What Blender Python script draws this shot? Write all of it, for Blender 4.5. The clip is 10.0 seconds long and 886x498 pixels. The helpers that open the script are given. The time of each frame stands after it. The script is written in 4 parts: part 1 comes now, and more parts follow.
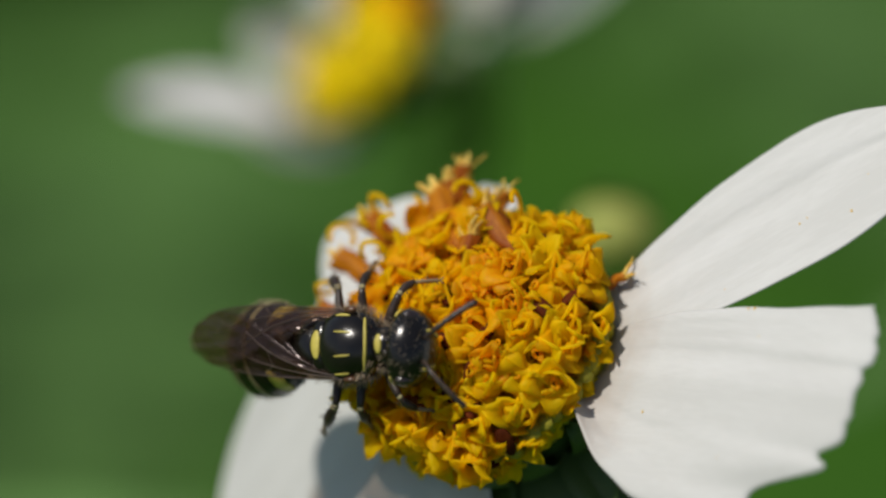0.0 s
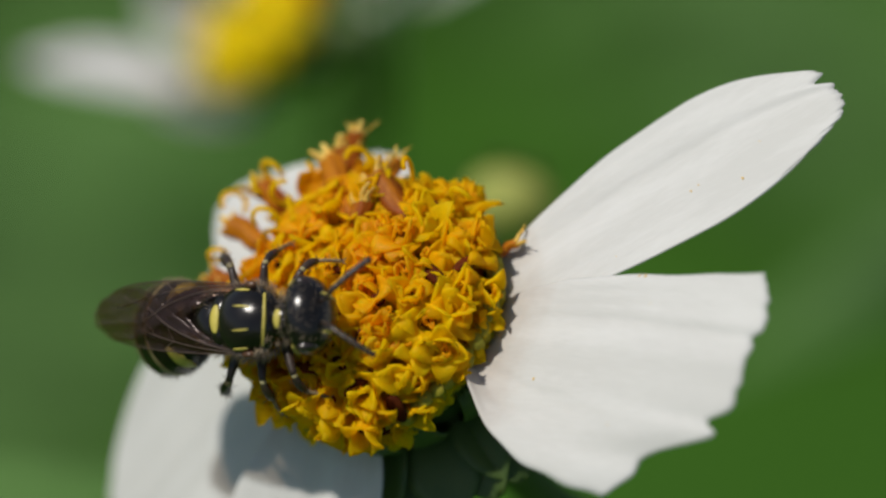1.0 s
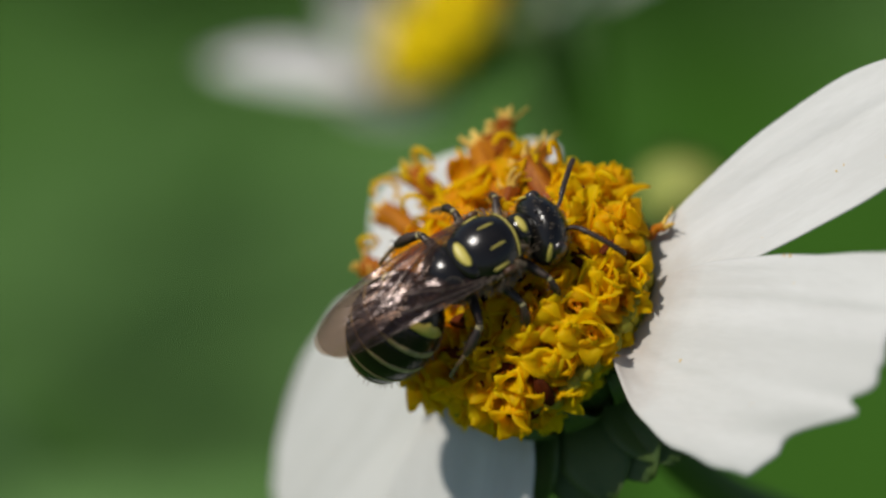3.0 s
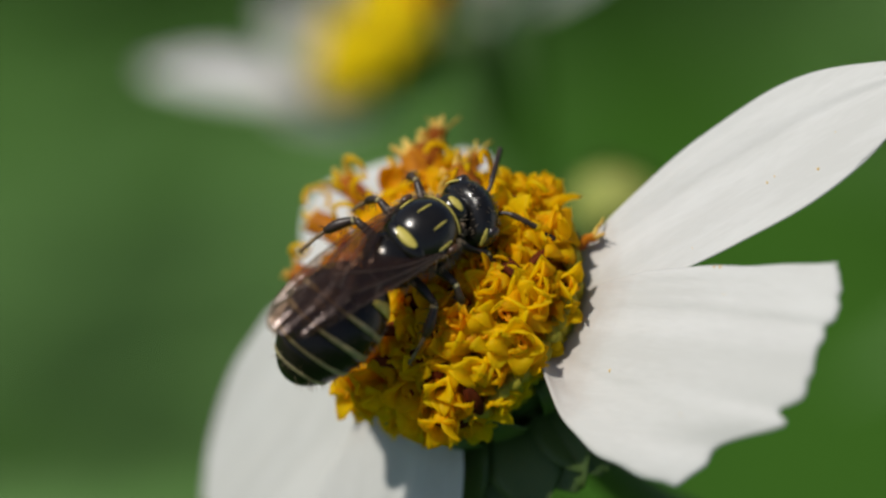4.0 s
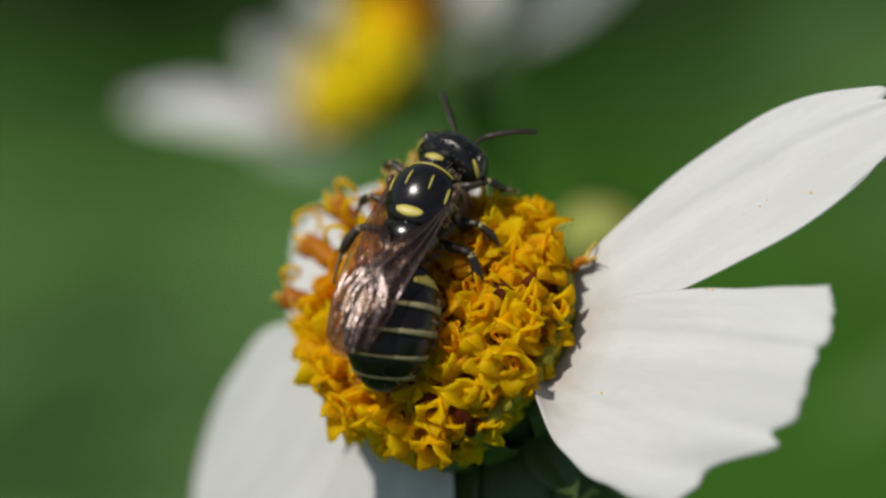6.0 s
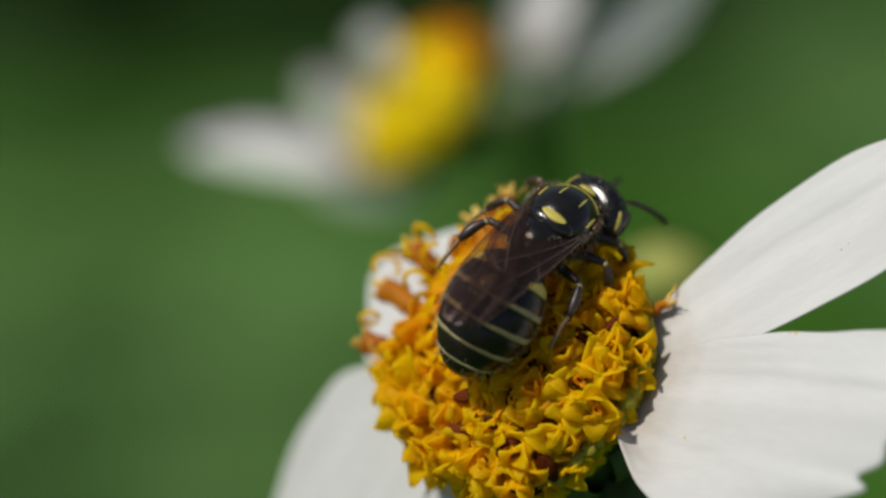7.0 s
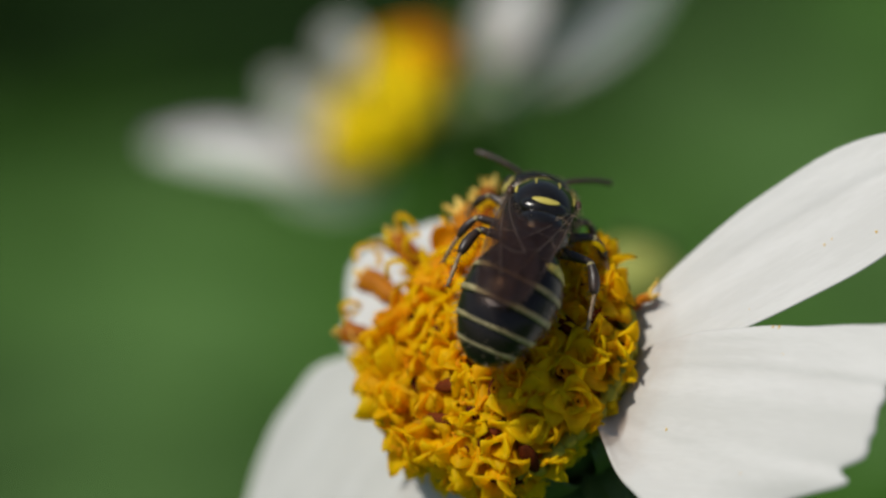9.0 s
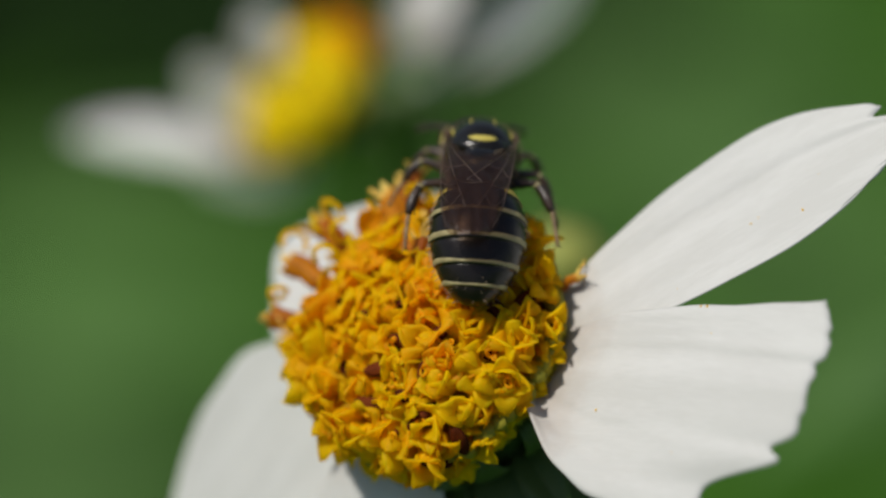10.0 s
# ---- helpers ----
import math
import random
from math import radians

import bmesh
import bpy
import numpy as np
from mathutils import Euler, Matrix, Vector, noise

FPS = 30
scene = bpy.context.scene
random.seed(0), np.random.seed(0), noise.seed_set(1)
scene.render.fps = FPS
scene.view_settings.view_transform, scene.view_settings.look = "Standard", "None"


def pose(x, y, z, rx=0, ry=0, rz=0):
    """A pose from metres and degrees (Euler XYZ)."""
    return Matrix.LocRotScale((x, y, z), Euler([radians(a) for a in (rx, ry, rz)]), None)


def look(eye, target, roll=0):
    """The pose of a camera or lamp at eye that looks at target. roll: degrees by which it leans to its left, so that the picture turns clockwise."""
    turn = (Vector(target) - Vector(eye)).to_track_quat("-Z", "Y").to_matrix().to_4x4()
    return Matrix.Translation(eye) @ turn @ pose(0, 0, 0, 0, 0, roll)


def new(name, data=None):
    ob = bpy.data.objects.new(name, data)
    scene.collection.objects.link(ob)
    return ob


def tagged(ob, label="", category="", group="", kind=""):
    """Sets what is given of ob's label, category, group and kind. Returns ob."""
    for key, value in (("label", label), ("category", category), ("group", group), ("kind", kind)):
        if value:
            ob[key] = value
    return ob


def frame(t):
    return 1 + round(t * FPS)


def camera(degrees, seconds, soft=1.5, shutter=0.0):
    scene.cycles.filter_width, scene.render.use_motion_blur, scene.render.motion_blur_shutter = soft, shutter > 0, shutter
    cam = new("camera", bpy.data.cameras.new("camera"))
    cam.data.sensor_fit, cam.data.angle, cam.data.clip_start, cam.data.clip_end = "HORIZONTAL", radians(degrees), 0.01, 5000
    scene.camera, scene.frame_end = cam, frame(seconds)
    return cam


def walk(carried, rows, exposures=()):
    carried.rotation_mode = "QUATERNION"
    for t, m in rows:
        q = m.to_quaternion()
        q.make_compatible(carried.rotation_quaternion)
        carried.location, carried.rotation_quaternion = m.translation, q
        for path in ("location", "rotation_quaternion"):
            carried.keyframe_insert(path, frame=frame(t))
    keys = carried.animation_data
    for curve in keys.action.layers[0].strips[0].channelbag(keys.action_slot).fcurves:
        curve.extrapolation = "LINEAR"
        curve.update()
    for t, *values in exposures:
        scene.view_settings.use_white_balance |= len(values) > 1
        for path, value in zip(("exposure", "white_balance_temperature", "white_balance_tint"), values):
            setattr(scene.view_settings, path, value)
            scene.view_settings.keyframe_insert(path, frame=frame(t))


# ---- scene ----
# The camera: a hand-held macro lens a hand's breadth from the flower
cam = camera(9, 10.0, soft=2.5)
cam.data.dof.use_dof = True
cam.data.dof.focus_distance = 0.1494
cam.data.dof.aperture_fstop = 26
PATH = [
    (0.0, 0.00060, -0.11980, 0.58986, 54.178, -0.434, -0.523),
    (0.1, 0.00030, -0.11990, 0.58962, 54.151, -0.494, -0.568),
    (0.2, -0.00034, -0.12004, 0.58932, 54.124, -0.555, -0.612),
    (0.3, -0.00016, -0.11981, 0.58955, 54.097, -0.615, -0.657),
    (0.4, 0.00011, -0.11947, 0.58994, 54.070, -0.675, -0.702),
    (0.5, 0.00155, -0.11923, 0.59019, 54.043, -0.736, -0.746),
    (0.6, 0.00261, -0.11937, 0.59005, 54.014, -0.775, -0.812),
    (0.7, 0.00317, -0.11946, 0.58999, 53.985, -0.813, -0.879),
    (0.8, 0.00345, -0.11952, 0.58998, 53.955, -0.852, -0.945),
    (0.9, 0.00235, -0.11970, 0.58980, 53.926, -0.891, -1.011),
    (1.0, 0.00156, -0.11981, 0.58971, 53.897, -0.929, -1.077),
    (1.1, 0.00209, -0.11960, 0.59010, 53.793, -0.785, -1.180),
    (1.2, 0.00266, -0.11974, 0.58999, 53.688, -0.641, -1.282),
    (1.3, 0.00380, -0.11965, 0.59022, 53.583, -0.497, -1.386),
    (1.4, 0.00459, -0.11959, 0.59040, 53.478, -0.353, -1.489),
    (1.5, 0.00473, -0.11949, 0.59064, 53.372, -0.210, -1.593),
    (1.6, 0.00441, -0.11947, 0.59071, 53.471, -0.045, -1.211),
    (1.7, 0.00440, -0.11984, 0.59020, 53.572, 0.119, -0.829),
    (1.8, 0.00491, -0.12023, 0.58967, 53.673, 0.282, -0.447),
    (1.9, 0.00514, -0.12053, 0.58922, 53.776, 0.445, -0.065),
    (2.0, 0.00623, -0.12098, 0.58858, 53.880, 0.607, 0.318),
    (2.1, 0.00696, -0.12092, 0.58860, 53.908, 0.748, 0.450),
    (2.2, 0.00769, -0.12080, 0.58872, 53.936, 0.889, 0.583),
    (2.3, 0.00770, -0.12037, 0.58926, 53.965, 1.030, 0.715),
    (2.4, 0.00741, -0.12031, 0.58928, 53.994, 1.171, 0.847),
    (2.5, 0.00668, -0.12032, 0.58920, 54.023, 1.312, 0.980),
    (2.6, 0.00621, -0.12066, 0.58877, 54.089, 1.396, 1.043),
    (2.7, 0.00586, -0.12092, 0.58845, 54.156, 1.480, 1.106),
    (2.8, 0.00581, -0.12104, 0.58832, 54.223, 1.565, 1.168),
    (2.9, 0.00620, -0.12109, 0.58830, 54.289, 1.649, 1.232),
    (3.0, 0.00676, -0.12094, 0.58856, 54.356, 1.733, 1.295),
    (3.1, 0.00719, -0.12066, 0.58898, 54.372, 1.665, 1.276),
    (3.2, 0.00796, -0.12055, 0.58916, 54.388, 1.597, 1.258),
    (4.3, 0.00640, -0.12126, 0.58830, 54.566, 0.852, 1.053),
    (4.4, 0.00602, -0.12120, 0.58840, 54.582, 0.785, 1.034),
    (4.5, 0.00566, -0.12115, 0.58849, 54.599, 0.717, 1.016),
    (4.6, 0.00569, -0.12107, 0.58865, 54.719, 0.648, 1.001),
    (4.7, 0.00579, -0.12121, 0.58851, 54.840, 0.578, 0.987),
    (4.8, 0.00601, -0.12114, 0.58865, 54.960, 0.509, 0.972),
    (4.9, 0.00570, -0.12141, 0.58831, 55.081, 0.440, 0.957),
    (5.0, 0.00546, -0.12185, 0.58773, 55.201, 0.371, 0.942),
    (5.1, 0.00514, -0.12210, 0.58736, 55.234, 0.374, 0.962),
    (5.2, 0.00477, -0.12228, 0.58709, 55.267, 0.377, 0.981),
    (5.3, 0.00476, -0.12229, 0.58707, 55.299, 0.380, 1.000),
    (5.4, 0.00492, -0.12206, 0.58738, 55.332, 0.383, 1.020),
    (5.5, 0.00513, -0.12206, 0.58738, 55.365, 0.385, 1.039),
    (5.6, 0.00560, -0.12202, 0.58743, 55.380, 0.394, 0.996),
    (5.7, 0.00588, -0.12206, 0.58735, 55.395, 0.403, 0.953),
    (6.8, 0.00486, -0.12262, 0.58642, 55.559, 0.503, 0.482),
    (6.9, 0.00372, -0.12235, 0.58678, 55.574, 0.512, 0.439),
    (7.0, 0.00288, -0.12176, 0.58762, 55.588, 0.522, 0.396),
    (7.1, 0.00304, -0.12166, 0.58781, 55.657, 0.495, 0.332),
    (7.2, 0.00280, -0.12181, 0.58763, 55.726, 0.468, 0.267),
    (7.3, 0.00292, -0.12263, 0.58651, 55.794, 0.442, 0.203),
    (7.4, 0.00377, -0.12273, 0.58640, 55.863, 0.415, 0.138),
    (7.5, 0.00385, -0.12240, 0.58690, 55.932, 0.389, 0.073),
    (7.6, 0.00338, -0.12172, 0.58787, 55.921, 0.301, 0.063),
    (7.7, 0.00341, -0.12140, 0.58832, 55.910, 0.212, 0.052),
    (7.8, 0.00302, -0.12085, 0.58911, 55.899, 0.124, 0.041),
    (7.9, 0.00239, -0.12148, 0.58820, 55.888, 0.036, 0.030),
    (8.0, 0.00212, -0.12200, 0.58745, 55.877, -0.053, 0.020),
    (8.1, 0.00157, -0.12260, 0.58660, 55.940, -0.239, -0.081),
    (8.2, 0.00059, -0.12298, 0.58603, 56.004, -0.426, -0.181),
    (8.3, -0.00068, -0.12268, 0.58645, 56.068, -0.612, -0.282),
    (8.4, -0.00123, -0.12263, 0.58651, 56.133, -0.799, -0.383),
    (8.5, -0.00140, -0.12239, 0.58682, 56.198, -0.985, -0.484),
    (8.6, -0.00012, -0.12217, 0.58721, 56.190, -0.977, -0.420),
    (8.7, 0.00055, -0.12174, 0.58789, 56.183, -0.970, -0.357),
    (8.8, 0.00070, -0.12237, 0.58704, 56.176, -0.963, -0.293),
    (8.9, 0.00019, -0.12240, 0.58707, 56.169, -0.955, -0.229),
    (9.0, -0.00007, -0.12299, 0.58629, 56.162, -0.948, -0.165),
    (9.1, -0.00041, -0.12344, 0.58560, 56.068, -1.048, -0.317),
    (9.2, -0.00058, -0.12321, 0.58589, 55.974, -1.148, -0.469),
    (9.3, -0.00113, -0.12263, 0.58667, 55.881, -1.249, -0.620),
    (9.4, -0.00143, -0.12178, 0.58783, 55.788, -1.349, -0.772),
    (9.5, -0.00209, -0.12134, 0.58840, 55.695, -1.450, -0.923),
    (9.6, -0.00188, -0.12157, 0.58813, 55.777, -1.327, -1.017),
    (9.7, -0.00169, -0.12206, 0.58747, 55.858, -1.203, -1.111),
    (9.8, -0.00092, -0.12270, 0.58662, 55.939, -1.080, -1.205),
    (9.9, -0.00029, -0.12330, 0.58581, 56.020, -0.956, -1.299),
    (10.0, -0.00063, -0.12313, 0.58610, 56.101, -0.832, -1.393),
]
walk(cam, [(t, pose(*p)) for t, *p in PATH])

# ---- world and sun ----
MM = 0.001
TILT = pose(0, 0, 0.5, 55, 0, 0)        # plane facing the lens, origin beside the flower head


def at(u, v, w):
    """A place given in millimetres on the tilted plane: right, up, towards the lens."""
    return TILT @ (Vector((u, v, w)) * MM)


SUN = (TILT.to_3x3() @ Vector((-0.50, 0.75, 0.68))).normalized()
sky = bpy.data.worlds.new("sky")
scene.world = sky
sky.use_nodes = True
nt = sky.node_tree
st = nt.nodes.new("ShaderNodeTexSky")
st.sky_type, st.sun_disc = "NISHITA", False
st.sun_elevation = math.asin(SUN.z)
st.sun_rotation = math.atan2(SUN.x, SUN.y)
nt.links.new(st.outputs[0], nt.nodes["Background"].inputs[0])
nt.nodes["Background"].inputs[1].default_value = 0.062
sun = new("sun", bpy.data.lights.new("sun", "SUN"))
sun.data.energy, sun.data.angle, sun.data.color = 3.45, radians(1.4), (1.0, 0.95, 0.87)
sun.matrix_world = look(SUN * 3, (0, 0, 0))


# ---- materials ----
def material(name, base, rough=0.5, second=None, scale=2000.0, fine=9000.0, bump=0.2, depth=0.00003,
             coat=0.0, translucent=0.0, spec=0.5, stretch=(1, 1, 1), per_piece=0.0):
    """A surface with a broad and a fine variation of colour, and fine relief."""
    m = bpy.data.materials.new(name)
    m.use_nodes = True
    n, l = m.node_tree.nodes, m.node_tree.links
    b = n["Principled BSDF"]
    co = n.new("ShaderNodeTexCoord")
    mp = n.new("ShaderNodeMapping")
    mp.inputs["Scale"].default_value = stretch
    l.new(co.outputs["Object"], mp.inputs[0])
    big, small = n.new("ShaderNodeTexNoise"), n.new("ShaderNodeTexNoise")
    for tex, sc, det in ((big, scale, 3), (small, fine, 4)):
        tex.inputs["Scale"].default_value, tex.inputs["Detail"].default_value = sc, det
        l.new(mp.outputs[0], tex.inputs["Vector"])
    add = n.new("ShaderNodeMath")
    add.operation = "MULTIPLY_ADD"
    l.new(small.outputs[0], add.inputs[0])
    add.inputs[1].default_value = 0.4
    l.new(big.outputs[0], add.inputs[2])
    src = add.outputs[0]
    if per_piece:
        info = n.new("ShaderNodeObjectInfo")
        pc = n.new("ShaderNodeMath")
        pc.operation = "MULTIPLY_ADD"
        l.new(info.outputs["Random"], pc.inputs[0])
        pc.inputs[1].default_value = per_piece
        l.new(src, pc.inputs[2])
        off = n.new("ShaderNodeMath")
        off.operation = "SUBTRACT"
        l.new(pc.outputs[0], off.inputs[0])
        off.inputs[1].default_value = per_piece / 2
        src = off.outputs[0]
    ramp = n.new("ShaderNodeValToRGB")
    ramp.color_ramp.elements[0].position, ramp.color_ramp.elements[1].position = 0.55, 0.85
    ramp.color_ramp.elements[0].color = (*base, 1)
    ramp.color_ramp.elements[1].color = (*(second or [c * 0.8 for c in base]), 1)
    l.new(src, ramp.inputs[0])
    l.new(ramp.outputs[0], b.inputs["Base Color"])
    b.inputs["Roughness"].default_value = rough
    b.inputs["Specular IOR Level"].default_value = spec
    b.inputs["Coat Weight"].default_value = coat
    b.inputs["Coat Roughness"].default_value = 0.15
    bp = n.new("ShaderNodeBump")
    bp.inputs["Strength"].default_value, bp.inputs["Distance"].default_value = bump, depth
    l.new(small.outputs[0], bp.inputs["Height"])
    l.new(bp.outputs[0], b.inputs["Normal"])
    if translucent:
        tr, mix = n.new("ShaderNodeBsdfTranslucent"), n.new("ShaderNodeMixShader")
        l.new(ramp.outputs[0], tr.inputs[0])
        mix.inputs[0].default_value = translucent
        l.new(b.outputs[0], mix.inputs[1])
        l.new(tr.outputs[0], mix.inputs[2])
        l.new(mix.outputs[0], n["Material Output"].inputs[0])
    return m


PETAL = material("petal_white", (0.735, 0.735, 0.71), 0.6, (0.66, 0.66, 0.63), 700, 9000, 0.25, 0.00003, translucent=0.22, spec=0.25, stretch=(0.25, 1.4, 1))


def tint_claw(m):
    """Brown-pink at the petal's foot, fading unevenly along its first two millimetres."""
    n, l = m.node_tree.nodes, m.node_tree.links
    co, sep, nz = n.new("ShaderNodeTexCoord"), n.new("ShaderNodeSeparateXYZ"), n.new("ShaderNodeTexNoise")
    l.new(co.outputs["Object"], sep.inputs[0])
    l.new(co.outputs["Object"], nz.inputs["Vector"])
    nz.inputs["Scale"].default_value = 1800
    wob, rng, mix = n.new("ShaderNodeMath"), n.new("ShaderNodeMapRange"), n.new("ShaderNodeMix")
    wob.operation = "MULTIPLY_ADD"
    l.new(nz.outputs[0], wob.inputs[0])
    wob.inputs[1].default_value = 0.0012
    l.new(sep.outputs[0], wob.inputs[2])
    rng.inputs["From Min"].default_value, rng.inputs["From Max"].default_value = 0.0, 0.0023
    rng.inputs["To Min"].default_value, rng.inputs["To Max"].default_value = 0.75, 0.0
    l.new(wob.outputs[0], rng.inputs["Value"])
    ramp = next(q for q in n if q.bl_idname == "ShaderNodeValToRGB")
    mix.data_type = "RGBA"
    l.new(rng.outputs[0], mix.inputs["Factor"])
    l.new(ramp.outputs[0], mix.inputs[6])
    mix.inputs[7].default_value = (0.42, 0.33, 0.26, 1)
    for q in (n["Principled BSDF"].inputs["Base Color"], next(q for q in n if q.bl_idname == "ShaderNodeBsdfTranslucent").inputs[0]):
        l.new(mix.outputs[2], q)
    return m


tint_claw(PETAL)
YELLOW = material("floret_yellow", (0.99, 0.79, 0.003), 0.55, (0.98, 0.69, 0.002), 900, 9000, 0.25, translucent=0.72, spec=0.2, per_piece=0.5)
TUBE = material("floret_tube", (0.66, 0.52, 0.03), 0.55, (0.48, 0.44, 0.05), 900, 9000, 0.3, translucent=0.35, spec=0.2, per_piece=0.3)
LEMON = material("floret_lemon", (0.95, 0.80, 0.008), 0.5, (0.95, 0.68, 0.006), 900, 9000, 0.3, translucent=0.12, spec=0.1)
AMBER = material("floret_amber", (0.97, 0.65, 0.003), 0.5, (0.95, 0.52, 0.003), 1500, 12000, 0.3, translucent=0.66, spec=0.25, per_piece=0.3)
RUST = material("withered_rust", (0.62, 0.23, 0.010), 0.5, (0.34, 0.085, 0.005), 1500, 9000, 0.5, translucent=0.35, spec=0.2, stretch=(2.5, 2.5, 0.4), per_piece=0.3)
PALE = material("withered_tip", (0.88, 0.66, 0.16), 0.6, (0.78, 0.46, 0.05), 3000, 12000, 0.4, translucent=0.25)
UMBER = material("anther_brown", (0.13, 0.026, 0.003), 0.75, (0.06, 0.011, 0.002), 2500, 12000, 0.6, per_piece=0.3, spec=0.1)
BRACT = material("bract_green", (0.055, 0.105, 0.020), 0.5, (0.080, 0.125, 0.028), 900, 9000, 0.4, translucent=0.15)
RECEPT = material("receptacle", (0.90, 0.46, 0.006), 0.6, (0.80, 0.34, 0.006), 1200, 9000, 0.5)
STEM = material("stem_green", (0.055, 0.10, 0.02), 0.5, (0.08, 0.13, 0.03), 500, 6000, 0.4, stretch=(1, 1, 0.2))
# leaf green with the shade of the far background put into its colour
LEAF_SHADED = material("leaf_shaded", (0.020, 0.050, 0.010), 0.5, (0.014, 0.036, 0.008), 60, 900, 0.4, 0.0002, translucent=0.1, spec=0.06)
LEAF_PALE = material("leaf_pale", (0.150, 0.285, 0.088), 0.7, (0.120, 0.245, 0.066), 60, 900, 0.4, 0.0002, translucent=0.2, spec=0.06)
LEAF = material("leaf_green", (0.049, 0.145, 0.018), 0.7, (0.037, 0.118, 0.013), 60, 900, 0.4, 0.0002, translucent=0.25, spec=0.06)
CUTICLE = material("black_cuticle", (0.007, 0.006, 0.005), 0.2, (0.012, 0.010, 0.008), 2500, 22000, 0.4, 0.000014, spec=0.45, coat=0.1)
CUTICLE_ABD = material("abdomen_cuticle", (0.009, 0.007, 0.006), 0.25, (0.014, 0.010, 0.008), 2500, 24000, 0.55, 0.000014, spec=0.32, coat=0.05)
IVORY = material("yellow_marking", (0.56, 0.47, 0.09), 0.45, (0.46, 0.38, 0.07), 4000, 26000, 0.3, 0.00001)
CREAM = material("cream_band", (0.36, 0.31, 0.15), 0.55, (0.24, 0.20, 0.09), 4000, 26000, 0.4, 0.00001)
EYE = material("compound_eye", (0.020, 0.013, 0.011), 0.25, (0.03, 0.02, 0.016), 5000, 40000, 0.5, 0.000008, spec=0.6, coat=0.3)
LEG = material("leg_dark", (0.022, 0.015, 0.012), 0.4, (0.05, 0.03, 0.02), 3000, 26000, 0.5, 0.00001)
TARSUS = material("tarsus_brown", (0.30, 0.21, 0.11), 0.5, (0.16, 0.10, 0.05), 3000, 26000, 0.5, 0.00001)
TEGULA = material("tegula_amber", (0.10, 0.045, 0.018), 0.35, (0.05, 0.022, 0.012), 3000, 26000, 0.3, 0.00001)
VEIN = material("wing_vein", (0.06, 0.038, 0.028), 0.45, (0.09, 0.06, 0.045), 3000, 26000, 0.3, 0.00001)
HAIR = material("pale_hair", (0.38, 0.29, 0.19), 0.6, (0.26, 0.19, 0.12), 3000, 9000, 0.0)
GROUND = material("low_greenery", (0.043, 0.118, 0.013), 0.85, (0.031, 0.093, 0.010), 14, 120, 0.6, 0.01, spec=0.04)


def wing_material():
    """A smoky membrane: see-through, finely wrinkled, with a thin-film gloss."""
    m = bpy.data.materials.new("smoky_membrane")
    m.use_nodes = True
    n, l = m.node_tree.nodes, m.node_tree.links
    b = n["Principled BSDF"]
    co, nz, bp = n.new("ShaderNodeTexCoord"), n.new("ShaderNodeTexNoise"), n.new("ShaderNodeBump")
    mp = n.new("ShaderNodeMapping")
    mp.inputs["Scale"].default_value = (0.35, 1.3, 1)
    l.new(co.outputs["Object"], mp.inputs[0])
    l.new(mp.outputs[0], nz.inputs["Vector"])
    nz.inputs["Scale"].default_value, nz.inputs["Detail"].default_value = 2600, 4
    bp.inputs["Strength"].default_value, bp.inputs["Distance"].default_value = 1.0, 0.00009
    l.new(nz.outputs[0], bp.inputs["Height"])
    l.new(bp.outputs[0], b.inputs["Normal"])
    ramp = n.new("ShaderNodeValToRGB")
    ramp.color_ramp.elements[0].color, ramp.color_ramp.elements[1].color = (0.022, 0.012, 0.008, 1), (0.048, 0.026, 0.018, 1)
    l.new(nz.outputs[0], ramp.inputs[0])
    l.new(ramp.outputs[0], b.inputs["Base Color"])
    b.inputs["Roughness"].default_value = 0.2
    b.inputs["Specular IOR Level"].default_value = 0.25
    clear, mix = n.new("ShaderNodeBsdfTransparent"), n.new("ShaderNodeMixShader")
    clear.inputs[0].default_value = (0.93, 0.86, 0.79, 1)
    mix.inputs[0].default_value = 0.22
    l.new(clear.outputs[0], mix.inputs[1])
    l.new(b.outputs[0], mix.inputs[2])
    film, both = n.new("ShaderNodeBsdfGlossy"), n.new("ShaderNodeMixShader")
    film.inputs["Color"].default_value = (1.0, 0.84, 0.86, 1)
    film.inputs["Roughness"].default_value = 0.22
    l.new(bp.outputs[0], film.inputs["Normal"])
    both.inputs[0].default_value = 0.02
    l.new(mix.outputs[0], both.inputs[1])
    l.new(film.outputs[0], both.inputs[2])
    l.new(both.outputs[0], n["Material Output"].inputs[0])
    return m


WING = wing_material()


# ---- mesh helpers (all in millimetres) ----
def mesh_of(bm, name, mats, smooth=True):
    bmesh.ops.recalc_face_normals(bm, faces=bm.faces[:])
    for v in bm.verts:
        v.co *= MM
    for f in bm.faces:
        f.smooth = smooth
    me = bpy.data.meshes.new(name)
    bm.to_mesh(me)
    bm.free()
    for m in (mats if isinstance(mats, (list, tuple)) else [mats]):
        me.materials.append(m)
    return me


def part(name, bm, mat, parent, label="", m=None):
    """One mesh object under a thing or under a part; bm may be a mesh shared by alike pieces."""
    me = mesh_of(bm, name, mat) if isinstance(bm, bmesh.types.BMesh) else bm
    ob = new(name, me)
    ob.parent = parent
    if m is not None:
        ob.matrix_basis = m
    return tagged(ob, label)


def mm(x, y, z, rot=None):
    m = Matrix.Translation(Vector((x, y, z)) * MM)
    return m @ rot.to_4x4() if rot is not None else m


def frame_z(n, twist=0.0):
    """A turn that carries z to n, twisted about it."""
    return Vector(n).to_track_quat("Z", "Y").to_matrix() @ Matrix.Rotation(twist, 3, "Z")


